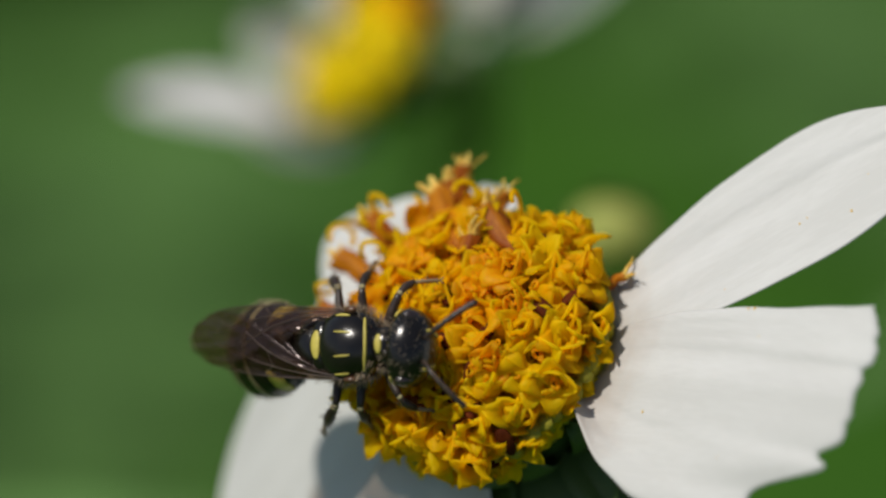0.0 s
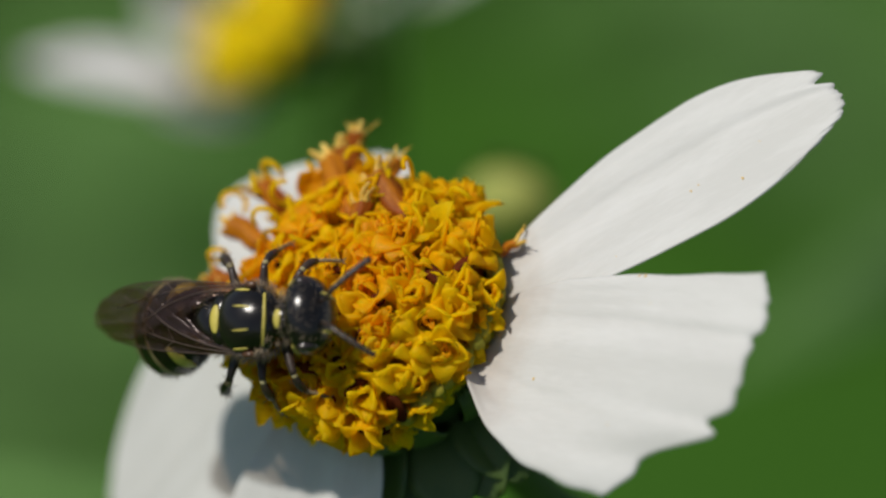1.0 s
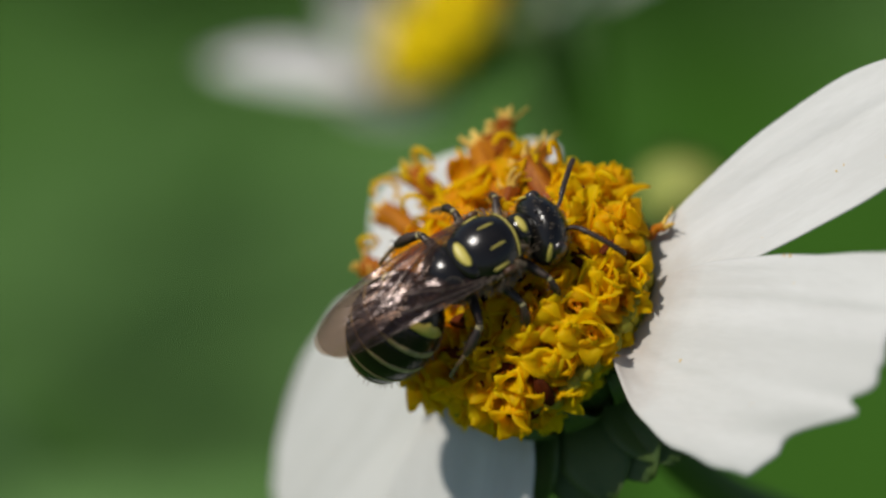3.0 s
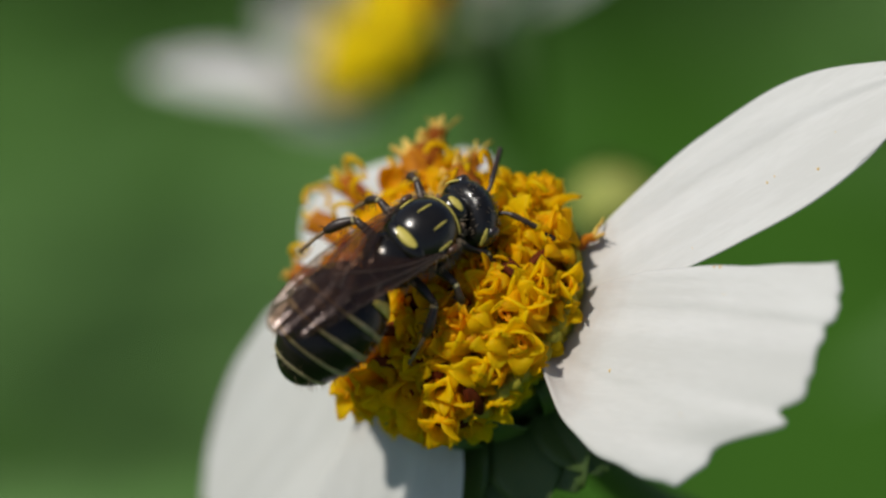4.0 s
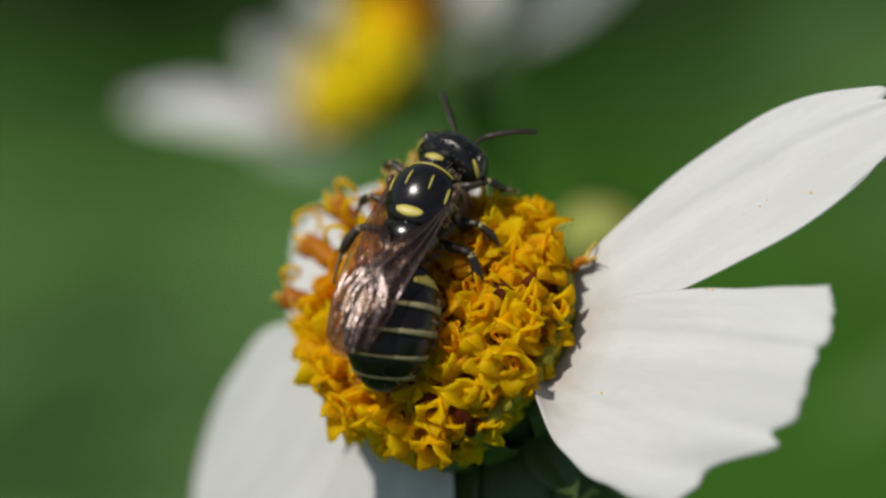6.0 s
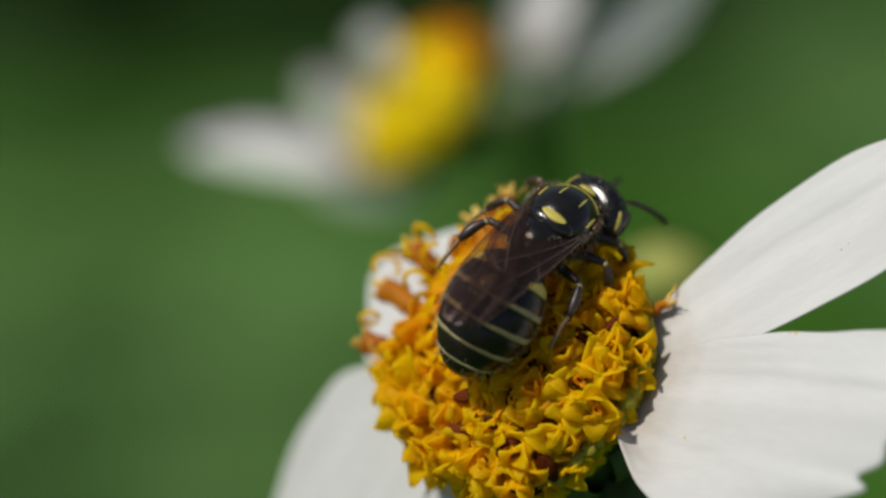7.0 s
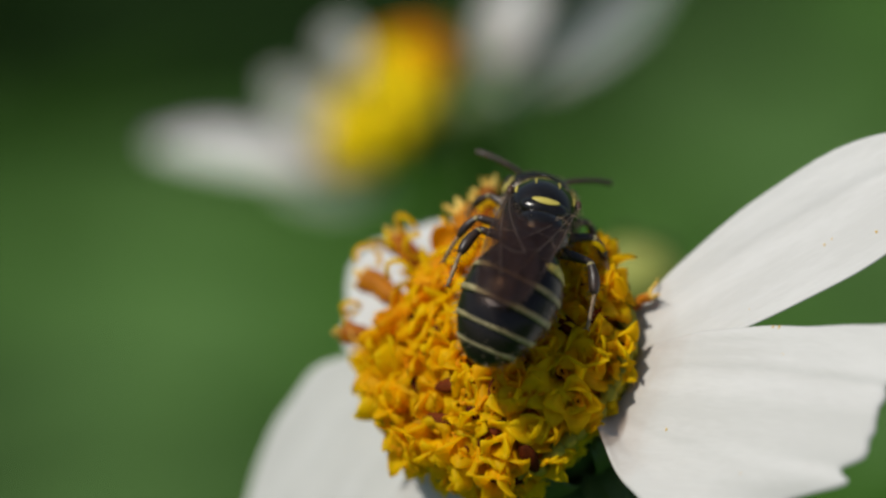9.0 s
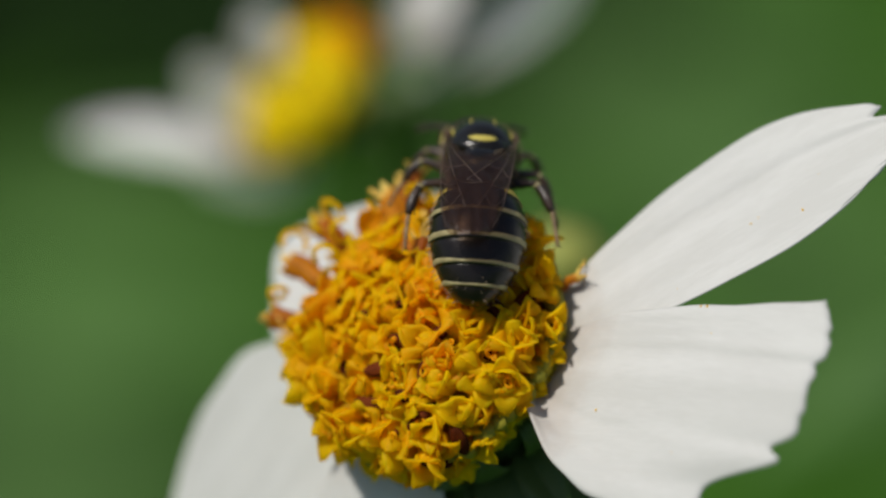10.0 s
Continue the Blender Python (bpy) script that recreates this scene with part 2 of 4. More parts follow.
def shell(bm, f, nu, nv, th, mat=0, mat_of=None):
    """A curved sheet of real thickness over (u, v) in 0..1; its rim is closed."""
    p = [[f(i / nu, j / nv) for j in range(nv + 1)] for i in range(nu + 1)]
    top, bot = [], []
    for i in range(nu + 1):
        ta, tb = [], []
        for j in range(nv + 1):
            du = p[min(i + 1, nu)][j] - p[max(i - 1, 0)][j]
            dv = p[i][min(j + 1, nv)] - p[i][max(j - 1, 0)]
            n = du.cross(dv)
            n = n.normalized() if n.length > 1e-9 else Vector((0, 0, 1))
            edge = 0.35 if i in (0, nu) or j in (0, nv) else 1.0
            ta.append(bm.verts.new(p[i][j] + n * th / 2 * edge))
            tb.append(bm.verts.new(p[i][j] - n * th / 2 * edge))
        top.append(ta), bot.append(tb)

    def quad(a, b, c, d, k):
        if len({a, b, c, d}) == 4:
            bm.faces.new((a, b, c, d)).material_index = k
    for i in range(nu):
        for j in range(nv):
            k = mat_of(i / nu, j / nv) if mat_of else mat
            quad(top[i][j], top[i + 1][j], top[i + 1][j + 1], top[i][j + 1], k)
            quad(bot[i][j], bot[i][j + 1], bot[i + 1][j + 1], bot[i + 1][j], k)
    for i in range(nu):
        k = mat_of(i / nu, 0) if mat_of else mat
        quad(top[i][0], bot[i][0], bot[i + 1][0], top[i + 1][0], k)
        quad(top[i][nv], top[i + 1][nv], bot[i + 1][nv], bot[i][nv], k)
    for j in range(nv):
        quad(top[0][j], top[0][j + 1], bot[0][j + 1], bot[0][j], mat_of(0, j / nv) if mat_of else mat)
        quad(top[nu][j], bot[nu][j], bot[nu][j + 1], top[nu][j + 1], mat_of(1, j / nv) if mat_of else mat)


def tube(bm, path, radii, seg=8, mat=0, squash=1.0):
    """A tube along a path, closed at both ends."""
    path = [Vector(p) for p in path]
    if not isinstance(radii, (list, tuple)):
        radii = [radii] * len(path)
    rings, side = [], None
    for i, p in enumerate(path):
        d = (path[min(i + 1, len(path) - 1)] - path[max(i - 1, 0)]).normalized()
        if side is None:
            side = d.orthogonal().normalized()
        side = (side - d * side.dot(d)).normalized()
        up = d.cross(side)
        rings.append([bm.verts.new(p + (side * math.cos(a) + up * math.sin(a) * squash) * radii[i])
                      for a in (2 * math.pi * k / seg for k in range(seg))])
    for a, b in zip(rings, rings[1:]):
        for k in range(seg):
            bm.faces.new((a[k], a[(k + 1) % seg], b[(k + 1) % seg], b[k])).material_index = mat
    bm.faces.new(rings[0][::-1]).material_index = mat
    bm.faces.new(rings[-1]).material_index = mat


def bend(points, n=16):
    """A smooth run through the points (Catmull-Rom)."""
    p = [Vector(q) for q in points]
    p = [2 * p[0] - p[1]] + p + [2 * p[-1] - p[-2]]
    out = []
    for i in range(1, len(p) - 2):
        for k in range(n):
            t = k / n
            out.append(0.5 * (2 * p[i] + (p[i + 1] - p[i - 1]) * t + (2 * p[i - 1] - 5 * p[i] + 4 * p[i + 1] - p[i + 2]) * t * t
                              + (3 * p[i] - p[i - 1] - 3 * p[i + 1] + p[i + 2]) * t ** 3))
    return out + [p[-2]]


def blob(bm, centre, radii, seg=20, rings=12, shape=None, mat=0):
    """An ellipsoid whose unit sphere may first be shaped by shape(v)."""
    made = bmesh.ops.create_uvsphere(bm, u_segments=seg, v_segments=rings, radius=1)["verts"]
    for v in made:
        q = shape(v.co.copy()) if shape else v.co
        v.co = Vector((centre[0] + q.x * radii[0], centre[1] + q.y * radii[1], centre[2] + q.z * radii[2]))
    for f in {f for v in made for f in v.link_faces}:
        f.material_index = mat
    return made


# ---- ground ----
def ground():
    bm = bmesh.new()
    n = 24
    grid = [[bm.verts.new(Vector((x * abs(x) * 420, y * abs(y) * 420, 0.006 * noise.noise((x * 9, y * 9, 0)))) * 1000)
             for x in (2 * i / n - 1 for i in range(n + 1))] for y in (2 * j / n - 1 for j in range(n + 1))]
    for j in range(n):
        for i in range(n):
            bm.faces.new((grid[j][i], grid[j][i + 1], grid[j + 1][i + 1], grid[j + 1][i]))
    ob = new("ground", mesh_of(bm, "ground", GROUND))
    tagged(ob, "ground covered in low sunlit green plants", "ground", kind="structure")


ground()

# ---- the flower ----
AXIS = Vector((-0.42, 0.42, 0.80)).normalized()
E1 = (Vector((1, 0, 0)) - AXIS * AXIS.x).normalized()
E2 = AXIS.cross(E1)
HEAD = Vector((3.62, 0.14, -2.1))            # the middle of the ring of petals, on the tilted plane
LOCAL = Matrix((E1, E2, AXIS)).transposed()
DOME_R, DOME_H, DOME_Z = 4.25, 2.0, 0.35    # the cap that the florets' mouths make, and its height over the petals


def inward(p):
    """From the tilted plane to the flower's own space."""
    return LOCAL.transposed() @ (Vector(p) - HEAD)


def on_dome(u, v, out=1.0):
    """The place on the cap that lies behind (u, v) of the tilted plane, and the normal there, in the flower's own space."""
    lift = Vector((0, 0, DOME_Z))
    o, d = inward((u, v, 20)) - lift, LOCAL.transposed() @ Vector((0, 0, -1))
    s = Vector((1 / (DOME_R * out), 1 / (DOME_R * out), 1 / (DOME_H * out)))
    oo, dd = o * s, d * s
    a, b, c = dd.dot(dd), oo.dot(dd), oo.dot(oo) - 1
    q = b * b - a * c
    k = (-b - math.sqrt(q)) / a if q > 0 else -b / a
    p = o + d * k
    nrm = Vector((p.x * s.x ** 2, p.y * s.y ** 2, p.z * s.z ** 2)).normalized()
    return p + lift, nrm


def run_of(values, q):
    """A smooth run through evenly spaced values, q in 0..1."""
    n = len(values) - 1
    i = min(n - 1, int(q * n))
    t = q * n - i
    a, b = values[i], values[i + 1]
    ma = (b - values[i - 1]) / 2 if i else b - a
    mb = (values[i + 2] - a) / 2 if i + 2 <= n else b - a
    return a * (1 + 2 * t) * (1 - t) ** 2 + ma * t * (1 - t) ** 2 + b * t * t * (3 - 2 * t) + mb * t * t * (t - 1)


def petal_mesh(tips, upper, lower, notches=(), curl=0.3, cup=0.1, droop=0.02, seed=0, roll=0.0, heel=0.0):
    """A ray petal from its claw at the origin along +x; z is its upper side. tips: its length across its width; upper, lower: half
    its width along it; notches in its end as (place, depth, width). Pleated and veined along its length."""
    rnd = random.Random(seed)
    ph = [rnd.uniform(0, 6.28) for _ in range(8)]
    length = max(tips)
    bm = bmesh.new()

    def f(u, v):
        y = 2 * v - 1
        s = u ** 0.9
        tip = run_of(tips, v)
        for place, deep, wide in notches:
            tip -= deep * math.exp(-((y - place) / wide) ** 2)
        tip += 0.035 * math.sin(19 * y + ph[1]) + 0.03 * math.sin(37 * y + ph[2])
        start = -heel * math.sin(math.pi * min(1, max(0, -y - 0.05) / 1.2))
        x = start + s * (tip - start)
        w = run_of(upper if y > 0 else lower, s) * (1 + 0.012 * math.sin(9 * s + ph[6]) + 0.008 * math.sin(23 * s + ph[7]))
        yy = y * w
        z = cup * (y * y - 0.4) * w + curl * math.sin(s * 2.4) - droop * s * s * length
        pl = min(1, s * 3)
        z += pl * (0.5 + 0.5 * math.sin(3 * s + 4 * y + ph[6])) * (0.040 * math.cos(6.5 * y + ph[3]) + 0.022 * math.cos(14 * y + s + ph[4]) + 0.010 * math.cos(29 * y + 2 * s + ph[5]))
        z += 0.05 * math.sin(2.2 * s * length / 4 + 2 * y + ph[0])
        if roll and y < -0.35:
            k = (-y - 0.35) / 0.65
            z += roll * k * k * (1 - s) ** 1.4
            yy += roll * 0.35 * k * k * (1 - s) ** 2
        return Vector((x, yy, z))
    shell(bm, f, 40, 56, 0.09)
    return mesh_of(bm, "petal", PETAL)


def floret_mesh(rnd, open_=1.0, mats=None, erect=0.0):
    """A tubular floret whose mouth lies at z = 0: long ribbed tube, flaring throat and five broad papery lobes."""
    bm = bmesh.new()
    prof = [(-2.1, 0.15, 2), (-1.5, 0.18, 2), (-0.9, 0.20, 1), (-0.45, 0.23, 1), (-0.15, 0.29 * open_, 1), (0.03, 0.34 * open_, 0)]
    seg = 15
    rings = []
    for z, r, _ in prof:
        rings.append([bm.verts.new(Vector((math.cos(a) * r * (1 + 0.07 * math.cos(5 * a)), math.sin(a) * r * (1 + 0.07 * math.cos(5 * a)), z)))
                      for a in (2 * math.pi * k / seg for k in range(seg))])
    for a, b, row in zip(rings, rings[1:], prof):
        for k in range(seg):
            bm.faces.new((a[k], a[(k + 1) % seg], b[(k + 1) % seg], b[k])).material_index = row[2]
    for k in range(5):
        a0 = 2 * math.pi * (k + 0.5) / 5 + rnd.uniform(-0.35, 0.35)
        le, wd = rnd.uniform(0.55, 1.0), rnd.uniform(0.54, 0.78)
        up, cu = rnd.uniform(1.2, 1.55) + 0.5 * erect, rnd.uniform(0.9, 3.0) * (1 - 0.5 * erect)
        bent = rnd.random()
        if bent < 0.15:
            cu += 1.6
        elif bent > 0.72:
            up, cu = up + 0.35, rnd.uniform(-0.3, 0.6)
        tw, ph, cup = rnd.uniform(-0.4, 0.4), rnd.uniform(0, 6.28), rnd.uniform(-0.10, 0.10)
        arc = [(0.0, 0.0)]
        for i in range(10):
            g = up - cu * (i / 9) ** 1.9
            arc.append((arc[-1][0] + le / 10 * math.cos(g), arc[-1][1] + le / 10 * math.sin(g)))

        def f(u, v):
            y = 2 * v - 1
            w = wd / 2 * (0.74 + 0.38 * math.sin(math.pi * min(1, u * 1.1))) * (1 - u ** 4.5) ** 0.6 + 0.015
            i = min(9, int(u * 10))
            q = u * 10 - i
            x = 0.30 * open_ + arc[i][0] * (1 - q) + arc[i + 1][0] * q - 0.20 * y * y * w / 0.3 * (0.5 + 0.5 * (1 - u))
            z = arc[i][1] * (1 - q) + arc[i + 1][1] * q + cup * y * y * (0.3 + 0.7 * u) + tw * y * u * 0.16
            x += 0.022 * math.sin(7 * u + ph) + 0.02 * math.sin(9 * y + ph) * u
            z += 0.025 * math.sin(8 * u + 3 * y + ph) + 0.018 * math.sin(11 * y + 2 * ph) * u
            yy = y * w + 0.10 * u * u * math.sin(ph)
            c, s = math.cos(a0), math.sin(a0)
            return Vector((x * c - yy * s, x * s + yy * c, z))
        shell(bm, f, 10, 8, 0.08)
    return mesh_of(bm, "floret", mats or [YELLOW, AMBER, TUBE])


def anther_mesh(rnd):
    """The column in a floret's throat, with its two curled style arms."""
    bm = bmesh.new()
    h = rnd.uniform(0.25, 0.5)
    tube(bm, [(0, 0, -0.5), (0, 0, h * 0.6), (0, 0, h)], [0.11, 0.13, 0.08], 8, 1)
    for sgn in (-1, 1):
        ln = rnd.uniform(0.25, 0.4)
        pts = [(sgn * ln * math.sin(t * 2.6) * 0.5, 0.08 * math.sin(3 * t + sgn), h + ln * (math.sin(t * 2.2)) * 0.5) for t in (0, 0.25, 0.5, 0.75, 1.0, 1.2)]
        tube(bm, pts, [0.05, 0.05, 0.045, 0.04, 0.035, 0.02], 6, 0)
    return mesh_of(bm, "anther", [AMBER, UMBER])


def withered_mesh(rnd, length, rad):
    """A spent floret: a ribbed rusty tube with a frayed pale mouth."""
    bm = bmesh.new()
    seg, rows = 18, 8
    rings = []
    for i in range(rows + 1):
        q = i / rows
        r = rad * (0.75 + 0.4 * math.sin(q * 2.2) + 0.25 * max(0, q - 0.8) * 3)
        rings.append([bm.verts.new(Vector((math.cos(a) * r * (1 + 0.13 * math.cos(6 * a)), math.sin(a) * r * (1 + 0.13 * math.cos(6 * a)), q * length)))
                      for a in (2 * math.pi * k / seg + q * 0.5 for k in range(seg))])
    for a, b in zip(rings, rings[1:]):
        for k in range(seg):
            bm.faces.new((a[k], a[(k + 1) % seg], b[(k + 1) % seg], b[k]))
    bm.faces.new(rings[0][::-1])
    for k in range(6):
        a0 = 2 * math.pi * k / 6 + rnd.uniform(-0.35, 0.35)
        le = rnd.uniform(0.18, 0.55)
        lean = rnd.uniform(0.0, 1.1)

        def f(u, v):
            w = (2 * v - 1) * rad * 0.6 * (1 - 0.7 * u)
            x = rad * 0.95 + le * u * u * lean
            z = length - 0.05 + le * u
            c, s = math.cos(a0), math.sin(a0)
            return Vector((x * c - w * s, x * s + w * c, z))
        shell(bm, f, 4, 3, 0.05, mat=1)
    bx, by = rnd.uniform(-0.1, 0.1), rnd.uniform(-0.1, 0.1)
    for v in bm.verts:
        q = v.co.z / length
        v.co.x += bx * math.sin(q * 2.6) * 0.8 + 0.04 * math.sin(9 * q + bx * 40)
        v.co.y += by * math.sin(q * 2.6) * 0.8 + 0.04 * math.sin(11 * q + by * 40)
    return mesh_of(bm, "spent_floret", [RUST, PALE])


def drawn_in(a):
    """How far the disc's rim is drawn in, in the direction a: it is narrower over the broad lower petal."""
    off = (math.degrees(a) + 38 + 180) % 360 - 180
    return 1 - 0.15 * math.exp(-(off / 27) ** 2)


def flower():
    rnd = random.Random(4)
    top = new("daisy_flower")
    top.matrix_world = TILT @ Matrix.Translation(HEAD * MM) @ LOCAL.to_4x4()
    tagged(top, "white-petalled wild daisy with a domed yellow disc, in full sun", "flower")
    # receptacle and bracts
    bm = bmesh.new()
    blob(bm, (0, 0, -0.2), (3.0, 3.0, 1.5), 40, 24)
    part("receptacle", bm, RECEPT, top, "yellow-green domed floret bed")
    bm = bmesh.new()
    blob(bm, (0, 0, -1.5), (3.0, 3.0, 1.8), 32, 16)
    part("involucre", bm, BRACT, top, "dark green cup below the petals")
    # the packed tubes of the outermost florets, bare on the outside
    for k in range(64):
        a = 2 * math.pi * (k + rnd.uniform(-0.3, 0.3)) / 64
        r1, z1 = rnd.uniform(3.5, 3.75), rnd.uniform(0.25, 0.6)
        bm = bmesh.new()
        path = bend([(2.7, 0, -1.5), (3.1, 0.05, -0.9), (3.4, 0, -0.3), (r1, rnd.uniform(-0.1, 0.1), z1)], 4)
        tube(bm, path, [0.19 + 0.04 * q / (len(path) - 1) for q in range(len(path))], 8)
        part("floret_tube", bm, TUBE, top, "olive-yellow outer floret tube", Matrix.Rotation(a, 4, "Z") @ Matrix.Diagonal((0.4 + 0.6 * drawn_in(a), 1, 1, 1)))
    bract = bmesh.new()
    shell(bract, lambda u, v: Vector((2.85 + 0.75 * math.sin(u * 2.6), (2 * v - 1) * 0.6 * (1 - 0.85 * u ** 2), -2.2 + 1.6 * u + 0.12 * (2 * v - 1) ** 2)), 8, 6, 0.12)
    bract = mesh_of(bract, "bract", BRACT)
    for k in range(14):
        part("bract", bract, None, top, m=Matrix.Rotation(2 * math.pi * (k + 0.3 * rnd.random()) / 14, 4, "Z"))
    leafy = bmesh.new()
    shell(leafy, lambda u, v: Vector((2.9 * u, (2 * v - 1) * 1.1 * (0.45 + 0.55 * math.sin(u * 2.7)) * (1 - 0.8 * u ** 5), 0.35 * math.sin(u * 2.2) + 0.12 * (2 * v - 1) ** 2)), 12, 6, 0.12)
    leafy = mesh_of(leafy, "outer_bract", BRACT)
    for ang in (-106, -91, -80, -68, -57, -46, -34, -150, 165, 120):
        m = Matrix.Rotation(radians(ang + rnd.uniform(-4, 4)), 4, "Z") @ mm(2.3, 0, -2.2) @ Matrix.Rotation(radians(rnd.uniform(20, 48)), 4, "Y") @ Matrix.Rotation(radians(rnd.uniform(-30, 30)), 4, "X")
        part("outer_bract", leafy, None, top, "narrow leafy green bract", m)
    # petals: direction round the ring, length, width, droop and so on
    for ang, r0, y0, z0, tilt, roll, kw in (
        (20.2, 3.1, -1.05, -0.35, 0, -6, dict(tips=(9.6, 10.1, 10.45, 10.6, 10.65, 10.6, 10.55, 10.45, 10.2), upper=(0.7, 1.45, 1.9, 2.15, 2.1, 1.25), lower=(0.8, 1.5, 1.8, 1.95, 1.75, 0.9), notches=((0.62, 0.35, 0.10),), seed=1)),
        (-20.5, 3.4, 0, -0.35, 6, 3, dict(tips=(4.9, 5.6, 6.05, 7.7, 7.95, 8.1, 8.1, 8.05, 8.15, 8.25, 8.15, 8.0, 7.8), upper=(1.1, 1.6, 1.9, 2.12, 2.33, 2.55), lower=(1.4, 2.6, 3.3, 3.75, 4.0, 4.05),
                                 notches=((-0.41, 0.5, 0.05), (0.05, 0.14, 0.05), (0.30, 0.12, 0.05), (-0.18, 0.12, 0.04)), curl=0.4, cup=-0.03, droop=0.012, seed=2, roll=0.85, heel=0.45)),
        (-112, 2.4, -1.0, -1.2, -24, 0, dict(tips=(7.5, 8.3, 8.8, 8.6, 8.9, 8.7, 8.2), upper=(1.2, 1.85, 2.0, 2.05, 1.9, 1.2), lower=(1.2, 2.0, 2.6, 2.8, 2.5, 1.5), notches=((0.3, 0.3, 0.1), (-0.35, 0.3, 0.1)), cup=0.1, seed=3)),
        (-155, 2.4, -2.0, -1.4, -28, 0, dict(tips=(7.9, 8.8, 9.15, 9.4, 10.4, 10.5, 9.6), upper=(1.5, 3.3, 4.2, 4.6, 4.4, 3.2), lower=(1.5, 2.5, 3.35, 3.4, 3.1, 2.3), notches=((-0.02, 0.5, 0.08), (0.5, 0.3, 0.1)), cup=0.02, droop=0.0, seed=4)),
        (137, 2.6, 0, -0.5, -12, 0, dict(tips=(3.9, 4.7, 5.1, 5.1, 4.8, 4.2, 3.6), upper=(1.2, 1.8, 2.2, 2.3, 2.1, 1.5), lower=(1.2, 1.9, 2.3, 2.4, 2.2, 1.6), cup=0.08, droop=0.04, seed=5)),
        (99, 2.6, 0, -0.6, -14, 0, dict(tips=(2.6, 3.0, 3.2, 3.0, 2.6), upper=(0.7, 1.0, 1.3, 1.3, 0.9), lower=(0.7, 1.0, 1.3, 1.3, 0.9), droop=0.05, seed=7)),
    ):
        m = Matrix.Rotation(radians(ang), 4, "Z") @ mm(r0, y0, z0) @ Matrix.Rotation(radians(-tilt), 4, "Y") @ Matrix.Rotation(radians(roll), 4, "X")
        pt = part("petal", petal_mesh(**kw), None, top, "white pleated ray petal with a notched tip", m)
        for i, j, size in {1: ((27, 15, 0.05), (21, 22, 0.04), (22, 23, 0.03), (12, 9, 0.02), (30, 28, 0.02)), 2: ((10, 17, 0.045), (22, 45, 0.02), (26, 12, 0.02), (20, 55, 0.04), (21, 55, 0.05)), 4: ((20, 12, 0.025), (26, 26, 0.02))}.get(kw["seed"], ()):
            bm = bmesh.new()
            size *= 0.7
            blob(bm, pt.data.vertices[(i * 57 + j) * 2].co / MM, (size, size * 1.5, size), 8, 6)
            part("pollen_grain", bm, PALE, pt, "loose grain of pollen")
    # florets in a spiral over the cap, fanning out; the old side has lost most of its own
    rnd = random.Random(21)
    kinds = [floret_mesh(rnd, rnd.uniform(0.8, 1.15), erect=rnd.choice((0, 0, 0.25, 0.5))) for _ in range(16)]
    ripe = [floret_mesh(rnd, rnd.uniform(0.85, 1.1), [AMBER, AMBER, TUBE], rnd.choice((0, 0.3))) for _ in range(6)]
    cores = [anther_mesh(rnd) for _ in range(4)]
    count = 128
    for k in range(count):
        q = math.sqrt((k + 0.5) / count)
        a = k * 2.399963 + rnd.uniform(-0.15, 0.15)
        r = min(q * DOME_R * 0.99 + rnd.uniform(-0.12, 0.12), DOME_R * 0.985)
        z = DOME_Z + DOME_H * math.sqrt(max(0, 1 - (r / DOME_R) ** 2))
        r *= 1 - (1 - drawn_in(a)) * q * q
        p = Vector((math.cos(a) * r, math.sin(a) * r, z))
        n = Vector((p.x, p.y, (z + 2.2) * (1 - 0.80 * q ** 6) + 4 * (1 - drawn_in(a)) * q))
        n = (n.normalized() + Vector((rnd.uniform(-1, 1), rnd.uniform(-1, 1), rnd.uniform(-1, 1))) * (0.16 if q < 0.9 else 0.09)).normalized()
        seen = HEAD + LOCAL @ p
        old = seen.y - seen.x > 0.9 and q > 0.6
        if old and rnd.random() < 0.14:
            continue
        sc = rnd.uniform(0.95, 1.25)
        m = mm(*(p - n * rnd.uniform(0.45, 0.95)), frame_z(n, rnd.uniform(0, 6.28))) @ Matrix.Diagonal((sc, sc, rnd.uniform(0.9, 1.15), 1))
        aged = rnd.random() < (0.75 if old else 0.35 * (1 - q))
        fl = part("floret", rnd.choice(ripe if aged else kinds), None, top, m=m)
        if rnd.random() < 0.4:
            part("anther", rnd.choice(cores), None, fl)
    # the lowest florets on the side without petals, hanging out over the bracts
    for k in range(23):
        a = radians(-165 + 6.6 * k + rnd.uniform(-2, 2))
        n = Vector((math.cos(a), math.sin(a), rnd.uniform(-0.25, 0.1))).normalized()
        sc = rnd.uniform(0.8, 1.0) if k < 12 else rnd.uniform(0.62, 0.8)
        part("floret", rnd.choice(kinds), None, top, m=mm(*(n * rnd.uniform(3.3, 3.55) * (0.2 + 0.8 * drawn_in(a)) + Vector((0, 0, rnd.uniform(0.0, 0.3)))), frame_z(n, rnd.uniform(0, 6.28))) @ Matrix.Diagonal((sc, sc, 0.8, 1)))
